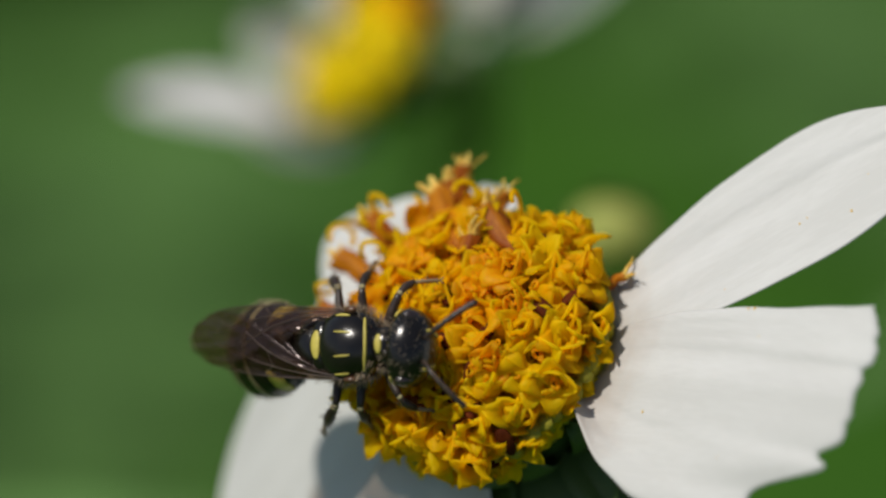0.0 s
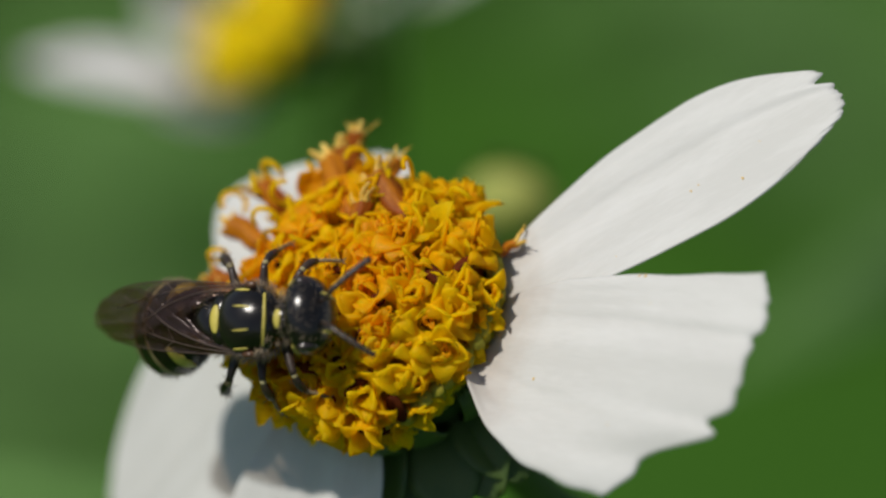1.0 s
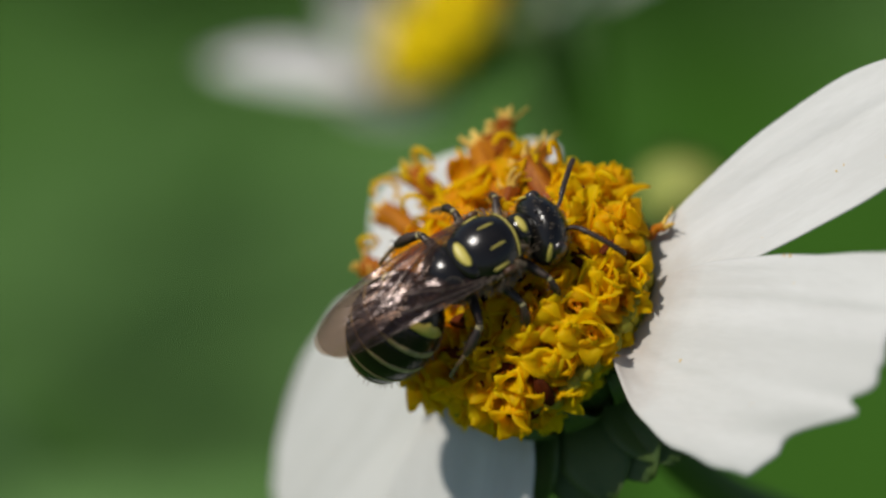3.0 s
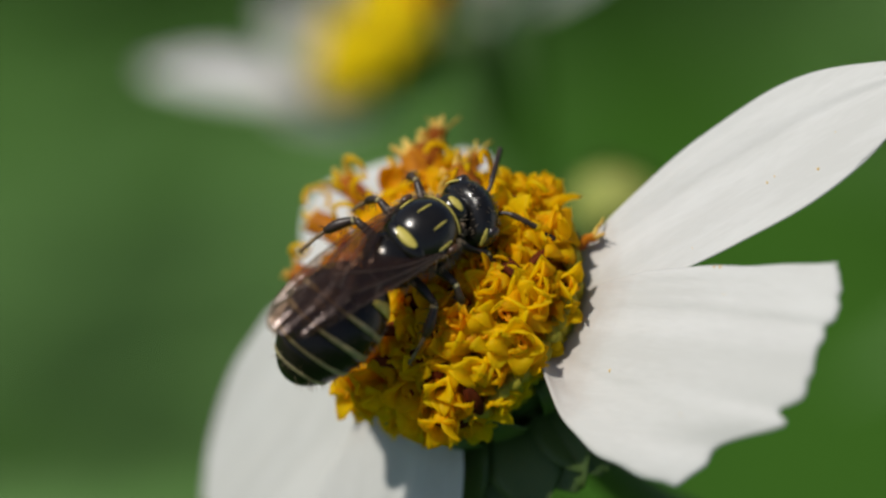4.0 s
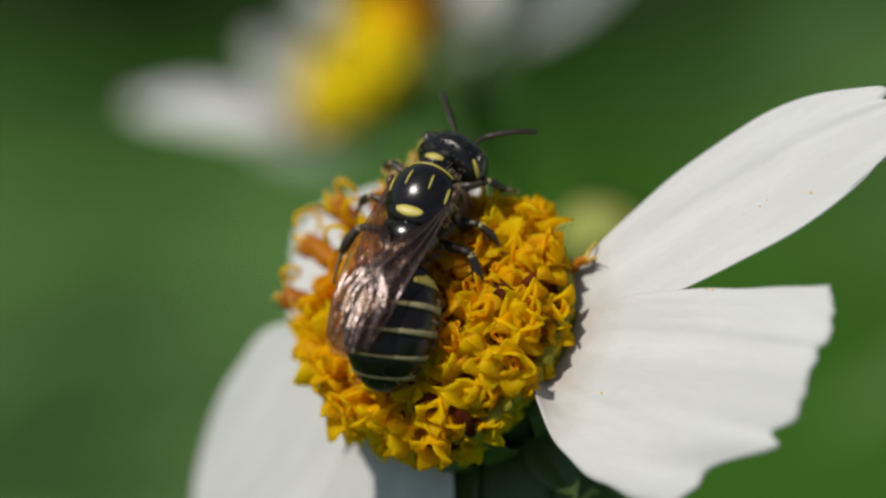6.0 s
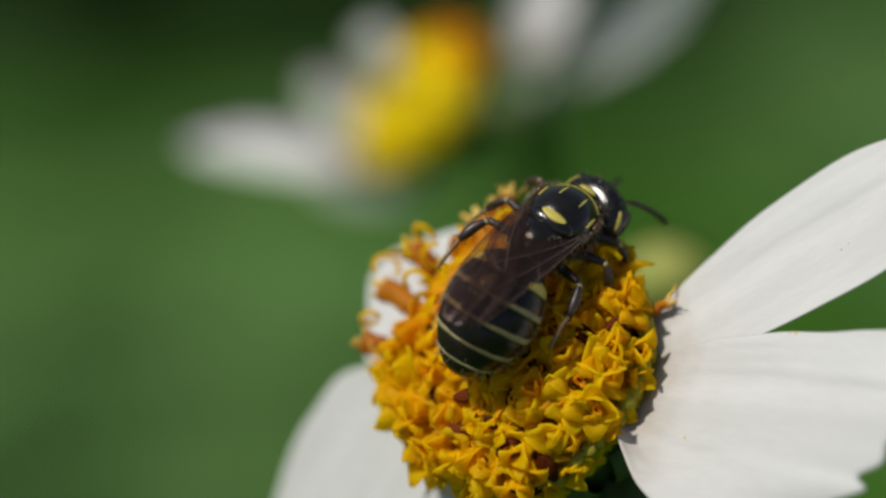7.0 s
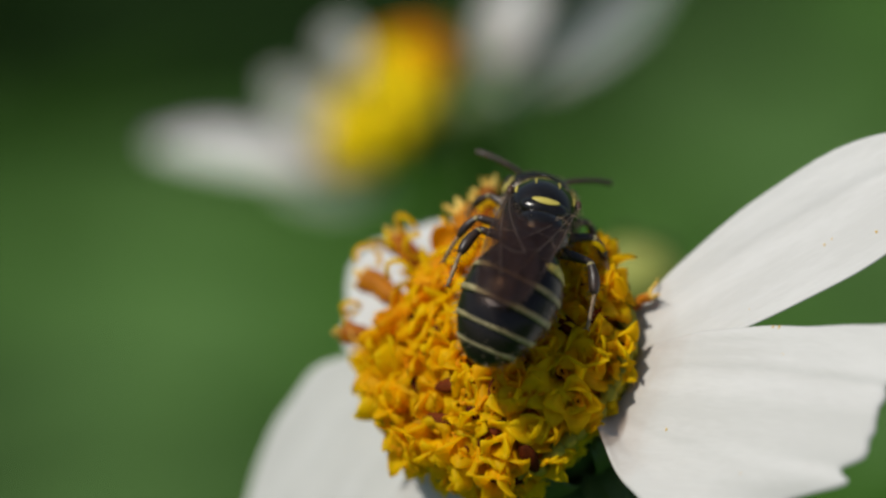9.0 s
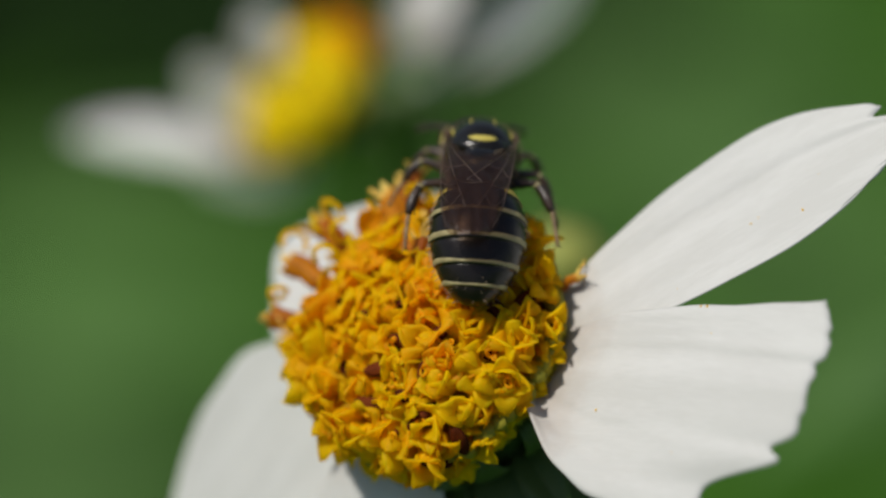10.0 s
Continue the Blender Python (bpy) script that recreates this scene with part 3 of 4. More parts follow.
    # spent florets: foot and mouth on the tilted plane
    for foot, tip, rad in (
        ((2.6, 3.3), (2.75, 4.75), 0.34), ((2.75, 3.6), (3.05, 5.2), 0.2), ((2.9, 2.6), (2.25, 4.3), 0.32), ((1.6, 2.6), (0.2, 3.65), 0.26),
        ((0.7, 1.7), (-0.62, 2.55), 0.28), ((4.55, 2.5), (3.4, 3.9), 0.34), ((3.15, 2.1), (3.1, 3.3), 0.24), ((3.9, 3.2), (4.15, 4.4), 0.13),
        ((0.1, 0.7), (-1.15, 1.15), 0.27), ((0.0, 0.2), (-0.7, 0.45), 0.19), ((2.4, 3.0), (1.95, 4.0), 0.20), ((6.6, 1.6), (7.5, 2.2), 0.11),
    ):
        a, b = on_dome(*foot, 0.80)[0], on_dome(*tip, 1.02)[0]
        part("spent_floret", withered_mesh(rnd, (b - a).length - 0.3, rad), None, top, "withered rust-brown floret with a frayed pale mouth", mm(*a, frame_z(b - a, rnd.uniform(0, 6))))
    # dark anther tubes lying between the florets
    pod = bmesh.new()
    blob(pod, (0, 0, 0), (0.22, 0.15, 0.50), 10, 8, lambda v: Vector((v.x * (1 + 0.1 * math.cos(5 * math.atan2(v.y, v.x))), v.y, v.z)))
    pod = mesh_of(pod, "anther_tube", UMBER)
    for u, v in ((5.47, 3.29), (5.76, 2.19), (4.66, -0.12), (4.24, -1.11), (4.03, -2.34), (1.95, -0.43), (1.65, -1.35), (3.0, -1.7), (2.2, -2.4),
                 (3.6, 0.6), (6.3, 0.9), (5.0, 1.2), (3.1, -0.7), (5.2, -1.3), (1.0, -0.2), (4.9, 3.0), (2.6, 0.3), (4.2, 1.9), (5.6, 0.1), (3.4, -2.9), (2.7, -1.2), (4.7, -2.0), (1.4, 0.7), (5.9, 1.5), (3.9, -0.3), (2.4, 1.5)):
        p, n = on_dome(u, v, 0.89)
        if drawn_in(math.atan2(p.y, p.x)) < 0.97 and p.xy.length > 2.2:
            continue
        side = n.cross(Vector((rnd.uniform(-1, 1), rnd.uniform(-1, 1), rnd.uniform(-1, 1)))).normalized()
        part("anther_tube", pod, None, top, "dark brown anther tube", mm(*p, frame_z(side + n * 0.15)))
    # curled style arms standing out of the spent florets
    for u, v in ((0.6, 3.1), (1.1, 3.5), (0.0, 2.6), (3.3, 3.8), (5.6, 3.0), (4.5, 3.5), (1.5, 3.0), (0.9, 2.2), (-0.4, 1.5), (0.1, 0.6), (2.0, 3.5)):
        p, n = on_dome(u, v, 0.93)
        bm = bmesh.new()
        rr, turns = rnd.uniform(0.22, 0.40), rnd.uniform(3.6, 5.6)
        tube(bm, [(rr * math.cos(turns * t - 1.4), 0.10 * t * math.sin(3 * t), 0.2 + rr + rr * math.sin(turns * t - 1.4)) for t in (i / 14 for i in range(15))], 0.07, 8)
        part("curled_style", bm, YELLOW, top, "curled golden style", mm(*p, frame_z(n + Vector((rnd.uniform(-0.4, 0.4), rnd.uniform(-0.4, 0.4), 0)), rnd.uniform(0, 6.28))))
    # stem
    bm = bmesh.new()
    to_local = top.matrix_world.inverted()
    run = [(0, 0, -1.6), (0, 0, -3.5)]
    for q in (Vector((8.4, -5.3, -9)), Vector((13, -8.0, -14)), Vector((18, -14, -22))):
        run.append(inward(q))
    foot = to_local @ Vector((0.03, 0.04, 0.0)) / MM
    knee = to_local @ Vector((0.026, 0.035, 0.40)) / MM
    path = bend([*run, knee, foot], 12)
    tube(bm, path, [0.75 if i < 6 else 0.62 for i in range(len(path))], 10)
    part("stem", bm, STEM, top, "thin green stem")
    return top


FLOWER = flower()


# ---- the bee ----
def patch(bm, centre, radii, d0, t1, length, width, taper=0.0, lift=0.012, th=0.03, bow=0.0, nu=10, nv=4, mat=0):
    """A thin marking laid on an ellipsoid: centred in the direction d0, running along t1."""
    d0, t1 = Vector(d0).normalized(), Vector(t1)
    t1 = (t1 - d0 * t1.dot(d0)).normalized()
    t2 = d0.cross(t1)

    def f(u, v):
        a = 2 * u - 1
        w = width * (1 - taper * a * a)
        q = (d0 + t1 * (u - 0.5) * length + t2 * ((v - 0.5) * w + bow * a * a)).normalized()
        return Vector((centre[0] + q.x * (radii[0] + lift), centre[1] + q.y * (radii[1] + lift), centre[2] + q.z * (radii[2] + lift)))
    shell(bm, f, nu, nv, th, mat=mat)


def hairs(bm, centre, radii, n, length, rnd, keep, rad=0.008):
    """Fine hairs standing on an ellipsoid where keep(direction) holds."""
    k = 0
    while k < n:
        d = Vector((rnd.gauss(0, 1), rnd.gauss(0, 1), rnd.gauss(0, 1))).normalized()
        if not keep(d):
            continue
        k += 1
        p = Vector((centre[0] + d.x * radii[0], centre[1] + d.y * radii[1], centre[2] + d.z * radii[2]))
        nn = (d + Vector((-0.5 + rnd.uniform(-0.3, 0.3), rnd.uniform(-0.3, 0.3), rnd.uniform(-0.3, 0.3)))).normalized()
        le = length * rnd.uniform(0.6, 1.3)
        tube(bm, [p - nn * 0.03, p + nn * le * 0.6, p + nn * le + Vector((-0.03, 0, -0.02))], [rad, rad * 0.8, rad * 0.25], 3)


TH_R, HD_C, HD_R = (1.12, 1.0, 0.92), (0.42, 0, -0.10), (0.74, 1.06, 0.86)
AB_LEN, AB_CURL = 3.45, 0.55
CUTS = (0.0, 0.16, 0.34, 0.53, 0.71, 0.86, 1.0)


def ab_point(s, a, grow=0.0):
    """A place on the abdomen: s along it from the waist, a round it from the left side over the back."""
    ang = AB_CURL * s
    x = -AB_LEN * math.sin(ang) / AB_CURL
    z = -AB_LEN * (1 - math.cos(ang)) / AB_CURL
    r = 1.32 * math.sin(math.pi * min(1, (0.07 + 0.93 * s)) ** 0.92) ** 0.48 * (1 - 0.06 * s) + grow
    r = max(r, 0.02)
    up = Vector((-math.sin(ang), 0, math.cos(ang)))
    return Vector((x, 0, z)) + Vector((0, 1, 0)) * (math.cos(a) * r) + up * (math.sin(a) * r * 0.80)


def wing_point(u, v, length, width, side):
    """A place on a folded wing: u from hinge to tip, v from its front edge to its hind edge."""
    w = width * (0.10 + 0.90 * math.sin(min(1, u * 1.25) * math.pi / 2) ** 2.0) * (1 - 0.12 * (max(0, u - 0.7) / 0.3) ** 2)
    x = -length * u * (1 - 0.13 * u * abs(2 * v - 0.9) ** 2.4)
    y = -v * w - 0.06 * width * (max(0, u - 0.7) / 0.3) ** 2 + 0.14 * math.sin(u * 3.0)
    z = 0.50 * math.sin(u * 2.1) + 0.22 * math.sin(v * 2.0) * min(1, u * 2.2) - 0.30 * u ** 2.6
    z += 0.030 * math.sin(v * 26 + 2 * u) * max(0, u - 0.45) / 0.55 + (0.014 * math.sin(v * 19 + u * 3 + 1.5 * math.sin(5 * u)) + 0.02 * math.sin(v * 8 - u * 9)) * min(1, u * 2)
    return Vector((x, side * y, z))


def wing(bee, side):
    bm = bmesh.new()
    shell(bm, lambda u, v: wing_point(u, v, 5.3, 1.58, side), 40, 30, 0.012)
    w = part("forewing", bm, WING, bee, "smoky brown translucent wing")
    w.matrix_basis = mm(0.15, side * 0.93, 0.40)
    runs = [[(0, 0.02), (0.3, 0.02), (0.6, 0.02), (0.72, 0.04)], [(0, 0.3), (0.2, 0.3), (0.42, 0.3), (0.6, 0.34), (0.8, 0.42)],
            [(0, 0.6), (0.25, 0.62), (0.45, 0.68), (0.62, 0.8)], [(0.42, 0.3), (0.44, 0.5), (0.45, 0.68)], [(0.6, 0.02), (0.62, 0.2), (0.6, 0.34)],
            [(0.72, 0.04), (0.78, 0.2), (0.7, 0.36)], [(0.55, 0.33), (0.6, 0.55), (0.62, 0.8)], [(0.5, 0.03), (0.47, 0.16), (0.42, 0.3)], [(0.72, 0.02), (0.86, 0.02), (0.97, 0.06)]]
    for run in runs:
        pts = bend([(a, b, 0) for a, b in run], 6)
        vb = bmesh.new()
        tube(vb, [wing_point(p.x, p.y, 5.3, 1.58, side) + Vector((0, 0, 0.012)) for p in pts], 0.014 if run[0][0] == 0 else 0.009, 5)
        part("wing_vein", vb, VEIN, w)
    bm = bmesh.new()
    shell(bm, lambda u, v: wing_point(u, v, 2.9, 1.1, side) + Vector((0, 0, -0.10 - 0.05 * u)), 22, 10, 0.012)
    h = part("hindwing", bm, WING, bee, "smaller smoky translucent hind wing")
    h.matrix_basis = mm(-0.15, side * 0.85, 0.36)
    return w, h


def leg(bee, side, coxa, knee, ankle, foot, fat, rnd):
    c, k, a, f = (Vector((p[0], p[1] * side, p[2])) for p in (coxa, knee, ankle, foot))
    bm = bmesh.new()
    tube(bm, [v - c for v in bend([c, c.lerp(k, 0.4) + Vector((0, 0, 0.08)), k], 5)], [0.11, 0.13, 0.145, 0.15, 0.15, 0.145, 0.14, 0.13, 0.12, 0.105, 0.09], 10)
    hairs(bm, tuple((k - c) * 0.5), (0.12, 0.12, 0.12), 18, 0.14, rnd, lambda d: True)
    lg = part("leg", bm, LEG, bee, "dark jointed leg", mm(*c))
    bm = bmesh.new()
    tube(bm, [v - c for v in bend([k, k.lerp(a, 0.5) + Vector((0, 0.03 * side, 0.04)), a], 4)], [q * fat for q in (0.08, 0.095, 0.11, 0.12, 0.13, 0.135, 0.13, 0.11, 0.08)], 10)
    tube(bm, [k - c - (a - k) * 0.03, k - c + (a - k) * 0.07, k - c + (a - k) * 0.12], [0.07, 0.10 * fat + 0.005, 0.098 * fat + 0.004], 10, mat=1)
    for q in (0.3, 0.5, 0.7, 0.9):
        hairs(bm, tuple(k.lerp(a, q) - c), (0.13 * fat,) * 3, 9, 0.16, rnd, lambda d: True)
    part("tibia", bm, [LEG, CREAM], lg, "dark shin with a pale brown knee")
    bm = bmesh.new()
    pts = bend([a, a.lerp(f, 0.5) + Vector((0, 0, 0.06)), f], 5)
    tube(bm, [v - c for v in pts], [0.058 if i % 2 else 0.045 for i in range(len(pts) - 1)] + [0.03], 8)
    for q in (-1, 1):
        tube(bm, [f - c, f - c + Vector((0.06, 0.06 * q, -0.05)), f - c + Vector((0.08, 0.10 * q, -0.12))], [0.025, 0.02, 0.006], 5)
    for q in (0.2, 0.5, 0.8):
        hairs(bm, tuple(a.lerp(f, q) - c), (0.06,) * 3, 8, 0.12, rnd, lambda d: True)
    part("tarsus", bm, TARSUS, lg, "pale brown clawed foot")
    return lg


def bee():
    rnd = random.Random(11)
    top = new("bee")
    tagged(top, "small glossy black bee with yellow markings and smoky wings", "bee")
    # thorax
    bm = bmesh.new()

    def thorax_shape(v):
        q = v.copy()
        if q.x < -0.45:
            q.z -= (-q.x - 0.45) * 0.35 * max(0, q.z)
        q.y *= 1 - 0.10 * max(0, q.x)
        return q
    blob(bm, (0, 0, 0), TH_R, 40, 26, thorax_shape)
    thorax = part("thorax", bm, CUTICLE, top, "glossy black domed thorax")
    bm = bmesh.new()
    blob(bm, (-0.66, 0, 0.52), (0.34, 0.68, 0.27), 24, 14)
    part("scutellum", bm, CUTICLE, thorax)
    bm = bmesh.new()
    blob(bm, (-1.16, 0, -0.08), (0.76, 0.86, 0.74), 28, 18, lambda v: Vector((v.x, v.y * (1 - 0.25 * max(0, -v.x)), v.z)))
    part("propodeum", bm, CUTICLE, thorax, "black hind part of the thorax")
    bm = bmesh.new()
    hairs(bm, (-1.10, 0, -0.08), (0.70, 0.84, 0.72), 160, 0.18, rnd, lambda d: d.x < 0.2 and abs(d.y) > 0.35)
    part("thorax_hair", bm, HAIR, thorax, "short pale hair")
    bm = bmesh.new()
    patch(bm, (-0.66, 0, 0.52), (0.34, 0.68, 0.27), (-0.10, 0, 1), (0, 1, 0), 1.35, 1.05, taper=0.7, bow=-0.12)
    part("scutellum_mark", bm, IVORY, thorax, "yellow crescent marking")
    for y in (-1, 1):
        bm = bmesh.new()
        patch(bm, (0, 0, 0), TH_R, (0.22, 0.32 * y, 0.93), (1, 0, 0), 0.44, 0.055, taper=0.5)
        part("thorax_stripe", bm, IVORY, thorax, "short yellow stripe")
        bm = bmesh.new()
        patch(bm, (0, 0, 0), TH_R, (0.05, 0.80 * y, 0.62), (1, 0, 0), 0.42, 0.10, taper=0.6)
        part("side_stripe", bm, IVORY, thorax, "short yellow stripe")
        bm = bmesh.new()
        blob(bm, (0.20, 0.93 * y, 0.40), (0.20, 0.11, 0.13), 16, 10)
        part("tegula", bm, TEGULA, thorax, "amber wing-hinge plate")
        bm = bmesh.new()
        hairs(bm, (0, 0, 0), TH_R, 320, 0.20, rnd, lambda d: d.y * y > 0.4 and d.z < 0.5)
        part("thorax_hair", bm, HAIR, thorax, "short pale hair")
    bm = bmesh.new()
    patch(bm, (0, 0, 0), TH_R, (0.74, 0, 0.66), (0, 1, 0), 2.0, 0.085, bow=-0.12, nu=24)
    part("collar_band", bm, IVORY, thorax, "thin yellow collar")
    bm = bmesh.new()
    blob(bm, (1.10, 0, 0.04), (0.42, 0.50, 0.44), 24, 14)
    part("neck", bm, CUTICLE, thorax)
    bm = bmesh.new()
    patch(bm, (1.10, 0, 0.04), (0.42, 0.50, 0.44), (0.12, 0, 0.99), (0, 1, 0), 1.2, 0.5, taper=0.55)
    part("neck_mark", bm, IVORY, thorax, "yellow neck patch")
    # head
    bm = bmesh.new()

    def head_shape(v):
        q = v.copy()
        if q.x < 0:
            q.x *= 0.62 + 0.2 * abs(q.y)
        if q.z < -0.2:
            q.y *= 1 - 0.28 * (-q.z - 0.2)
        return q
    blob(bm, HD_C, HD_R, 36, 24, head_shape)
    head = part("head", bm, CUTICLE, top, "glossy black head", mm(1.38, 0, 0.02))
    antennae = []
    for y in (-1, 1):
        bm = bmesh.new()
        blob(bm, (0, 0, 0), (0.33, 0.26, 0.60), 20, 14)
        bmesh.ops.rotate(bm, verts=bm.verts[:], matrix=Matrix.Rotation(radians(-14 * y), 3, "X"))
        bmesh.ops.translate(bm, verts=bm.verts[:], vec=(HD_C[0] + 0.10, 0.75 * y, -0.10))
        part("compound_eye", bm, EYE, head, "dark brown compound eye")
        bm = bmesh.new()
        patch(bm, HD_C, HD_R, (-0.28, 0.84 * y, 0.36), (0.1, 0, 1), 0.62, 0.16, taper=0.6, lift=0.02)
        part("cheek_stripe", bm, IVORY, head, "yellow stripe behind the eye")
        bm = bmesh.new()
        base = Vector((0.84, 0.22 * y, 0.10))
        pts = bend([(0, 0, 0), (0.30, 0.16 * y, 0.30), (0.46, 0.34 * y, 0.42), (0.82, 0.66 * y, 0.46), (1.16, 0.94 * y, 0.44), (1.48, 1.18 * y, 0.36)], 6)
        tube(bm, pts, [0.055 if i < 11 else (0.082 if i % 3 else 0.070) for i in range(len(pts) - 1)] + [0.035], 10)
        antennae.append(part("antenna", bm, LEG, head, "dark elbowed antenna", mm(*base)))
        bm = bmesh.new()
        patch(bm, HD_C, HD_R, (0.85, 0.42 * y, -0.1), (0, 0.2 * y, 1), 0.8, 0.13, taper=0.6)
        part("face_stripe", bm, IVORY, head, "yellow face stripe")
        bm = bmesh.new()
        tube(bm, bend([(0.62, 0.28 * y, -0.72), (0.66, 0.12 * y, -0.92), (0.62, -0.04 * y, -1.0)], 4), [0.11, 0.11, 0.10, 0.10, 0.09, 0.08, 0.07, 0.06, 0.03], 8)
        part("mandible", bm, LEG, head, "dark curved mandible")
    for p in ((0.30, 0, 0.70), (0.20, 0.16, 0.70), (0.20, -0.16, 0.70)):
        bm = bmesh.new()
        blob(bm, p, (0.06, 0.06, 0.055), 10, 8)
        part("ocellus", bm, EYE, head)
    bm = bmesh.new()
    hairs(bm, HD_C, HD_R, 140, 0.10, rnd, lambda d: d.z > -0.2 and abs(d.y) < 0.7)
    part("head_hair", bm, HAIR, head, "short sparse pale hair")
    # abdomen
    bm = bmesh.new()
    blob(bm, (-0.05, 0, 0.0), (0.30, 0.34, 0.30), 16, 10)
    abdomen = part("abdomen", bm, CUTICLE_ABD, top, "glossy black banded abdomen", mm(-1.88, 0, -0.18))
    for k in range(6):
        s0, s1 = CUTS[k], min(1.0, CUTS[k + 1] + 0.02)
        bm = bmesh.new()
        seg, rows, rings = 40, 8, []
        for i in range(rows + 1):
            q = i / rows
            step = -0.03 if i == 0 else 0.028 * q
            if i == rows and k < 5:
                step -= 0.04
            rings.append([bm.verts.new(ab_point(s0 + (s1 - s0) * min(q, 0.999), 2 * math.pi * j / seg, step)) for j in range(seg)])
        for a, b in zip(rings, rings[1:]):
            for j in range(seg):
                bm.faces.new((a[j], a[(j + 1) % seg], b[(j + 1) % seg], b[j]))
        bm.faces.new(rings[0][::-1]), bm.faces.new(rings[-1])
        part("tergite", bm, CUTICLE_ABD, abdomen, "glossy black back plate")
        if k < 5:
            for rng in (((-0.25, 0.95), (math.pi - 0.95, math.pi + 0.25)) if k == 0 else ((-0.25, math.pi + 0.25),)):
                bm = bmesh.new()

                def f(u, v):
                    a = rng[0] + (rng[1] - rng[0]) * u
                    wide = 0.13 + 0.17 * abs(math.cos(a)) ** 2 if k else 0.55 * math.sin(math.pi * (0.12 + 0.76 * u))
                    wide *= 1 + 0.10 * math.sin(19 * u + k) + 0.06 * math.sin(43 * u)
                    q = 0.90 - wide * (1 - v) * (0.85 if k < 3 else 0.7)
                    return ab_point(s0 + (s1 - s0) * q, a, 0.028 * q + 0.012)
                shell(bm, f, 30 if k else 14, 3, 0.02)
                part("cream_band", bm, IVORY if k == 0 else CREAM, abdomen, "cream-yellow cross band")
    bm = bmesh.new()
    for _ in range(300):
        s, a = rnd.uniform(0.12, 0.97), rnd.choice((rnd.uniform(-0.9, 0.35), rnd.uniform(math.pi - 0.35, math.pi + 0.9)))
        if s > 0.8:
            a = rnd.uniform(0, 6.28)
        p = ab_point(s, a, 0.01)
        d = (ab_point(s, a, 0.3) - p).normalized() + Vector((-0.8 * math.cos(AB_CURL * s), 0, -0.8 * math.sin(AB_CURL * s)))
        le = rnd.uniform(0.08, 0.2)
        tube(bm, [p, p + d.normalized() * le], [0.008, 0.003], 3)
    part("abdomen_hair", bm, HAIR, abdomen, "fine pale fringe hair")
    wings = [wing(top, s) for s in (1, -1)]
    legs = []
    for s in (1, -1):
        legs.append(leg(top, s, (0.70, 0.45, -0.62), (1.15, 1.38, -0.45), (1.25, 1.72, -1.00), (1.65, 1.80, -1.60), 0.85, rnd))
        legs.append(leg(top, s, (-0.10, 0.50, -0.72), (0.00, 1.58, -0.40), (-0.10, 2.00, -1.00), (-0.30, 2.30, -1.70), 0.9, rnd))
        legs.append(leg(top, s, (-0.80, 0.48, -0.68), (-1.00, 1.55, -0.45), (-1.65, 1.90, -1.00), (-2.25, 2.00, -1.75), 1.15, rnd))
    return top, head, abdomen, antennae, wings, legs


BEE, BEE_HEAD, BEE_ABDOMEN, ANTENNAE, WINGS, LEGS = bee()


# ---- the flower behind ----
# petals: foot, tip, the way the upper side faces, width
FAR = {
    "disc": (0.3, 8.6, -36.0),
    "petals": [
        ((-2.28, 6.4, -35.0), (-7.69, 7.26, -37.0), (-0.2, 0.8, 0.55), 2.3),
        ((0.34, 6.17, -38.5), (-3.6, 6.3, -38.5), (0.4, -0.55, 0.7), 1.7),
        ((-1.17, 7.28, -38.5), (-3.63, 9.67, -38.5), (0.2, -0.5, 0.8), 1.5),
        ((-1.2, 9.3, -35.0), (-0.9, 11.2, -34.0), (-0.3, 0.6, 0.7), 2.0),
        ((1.62, 7.1, -35.0), (4.34, 9.7, -36.0), (0.75, -0.65, 0.1), 2.6),
        ((3.69, 10.18, -37.0), (5.01, 13.17, -38.0), (-0.2, 0.5, 0.8), 1.7),
        ((5.16, 9.6, -36.0), (9.49, 13.17, -37.0), (0.3, -0.2, 0.85), 1.7),
        ((2.79, 8.51, -38.0), (6.59, 11.82, -39.0), (0.7, -0.7, 0.2), 2.2),
    ],
}


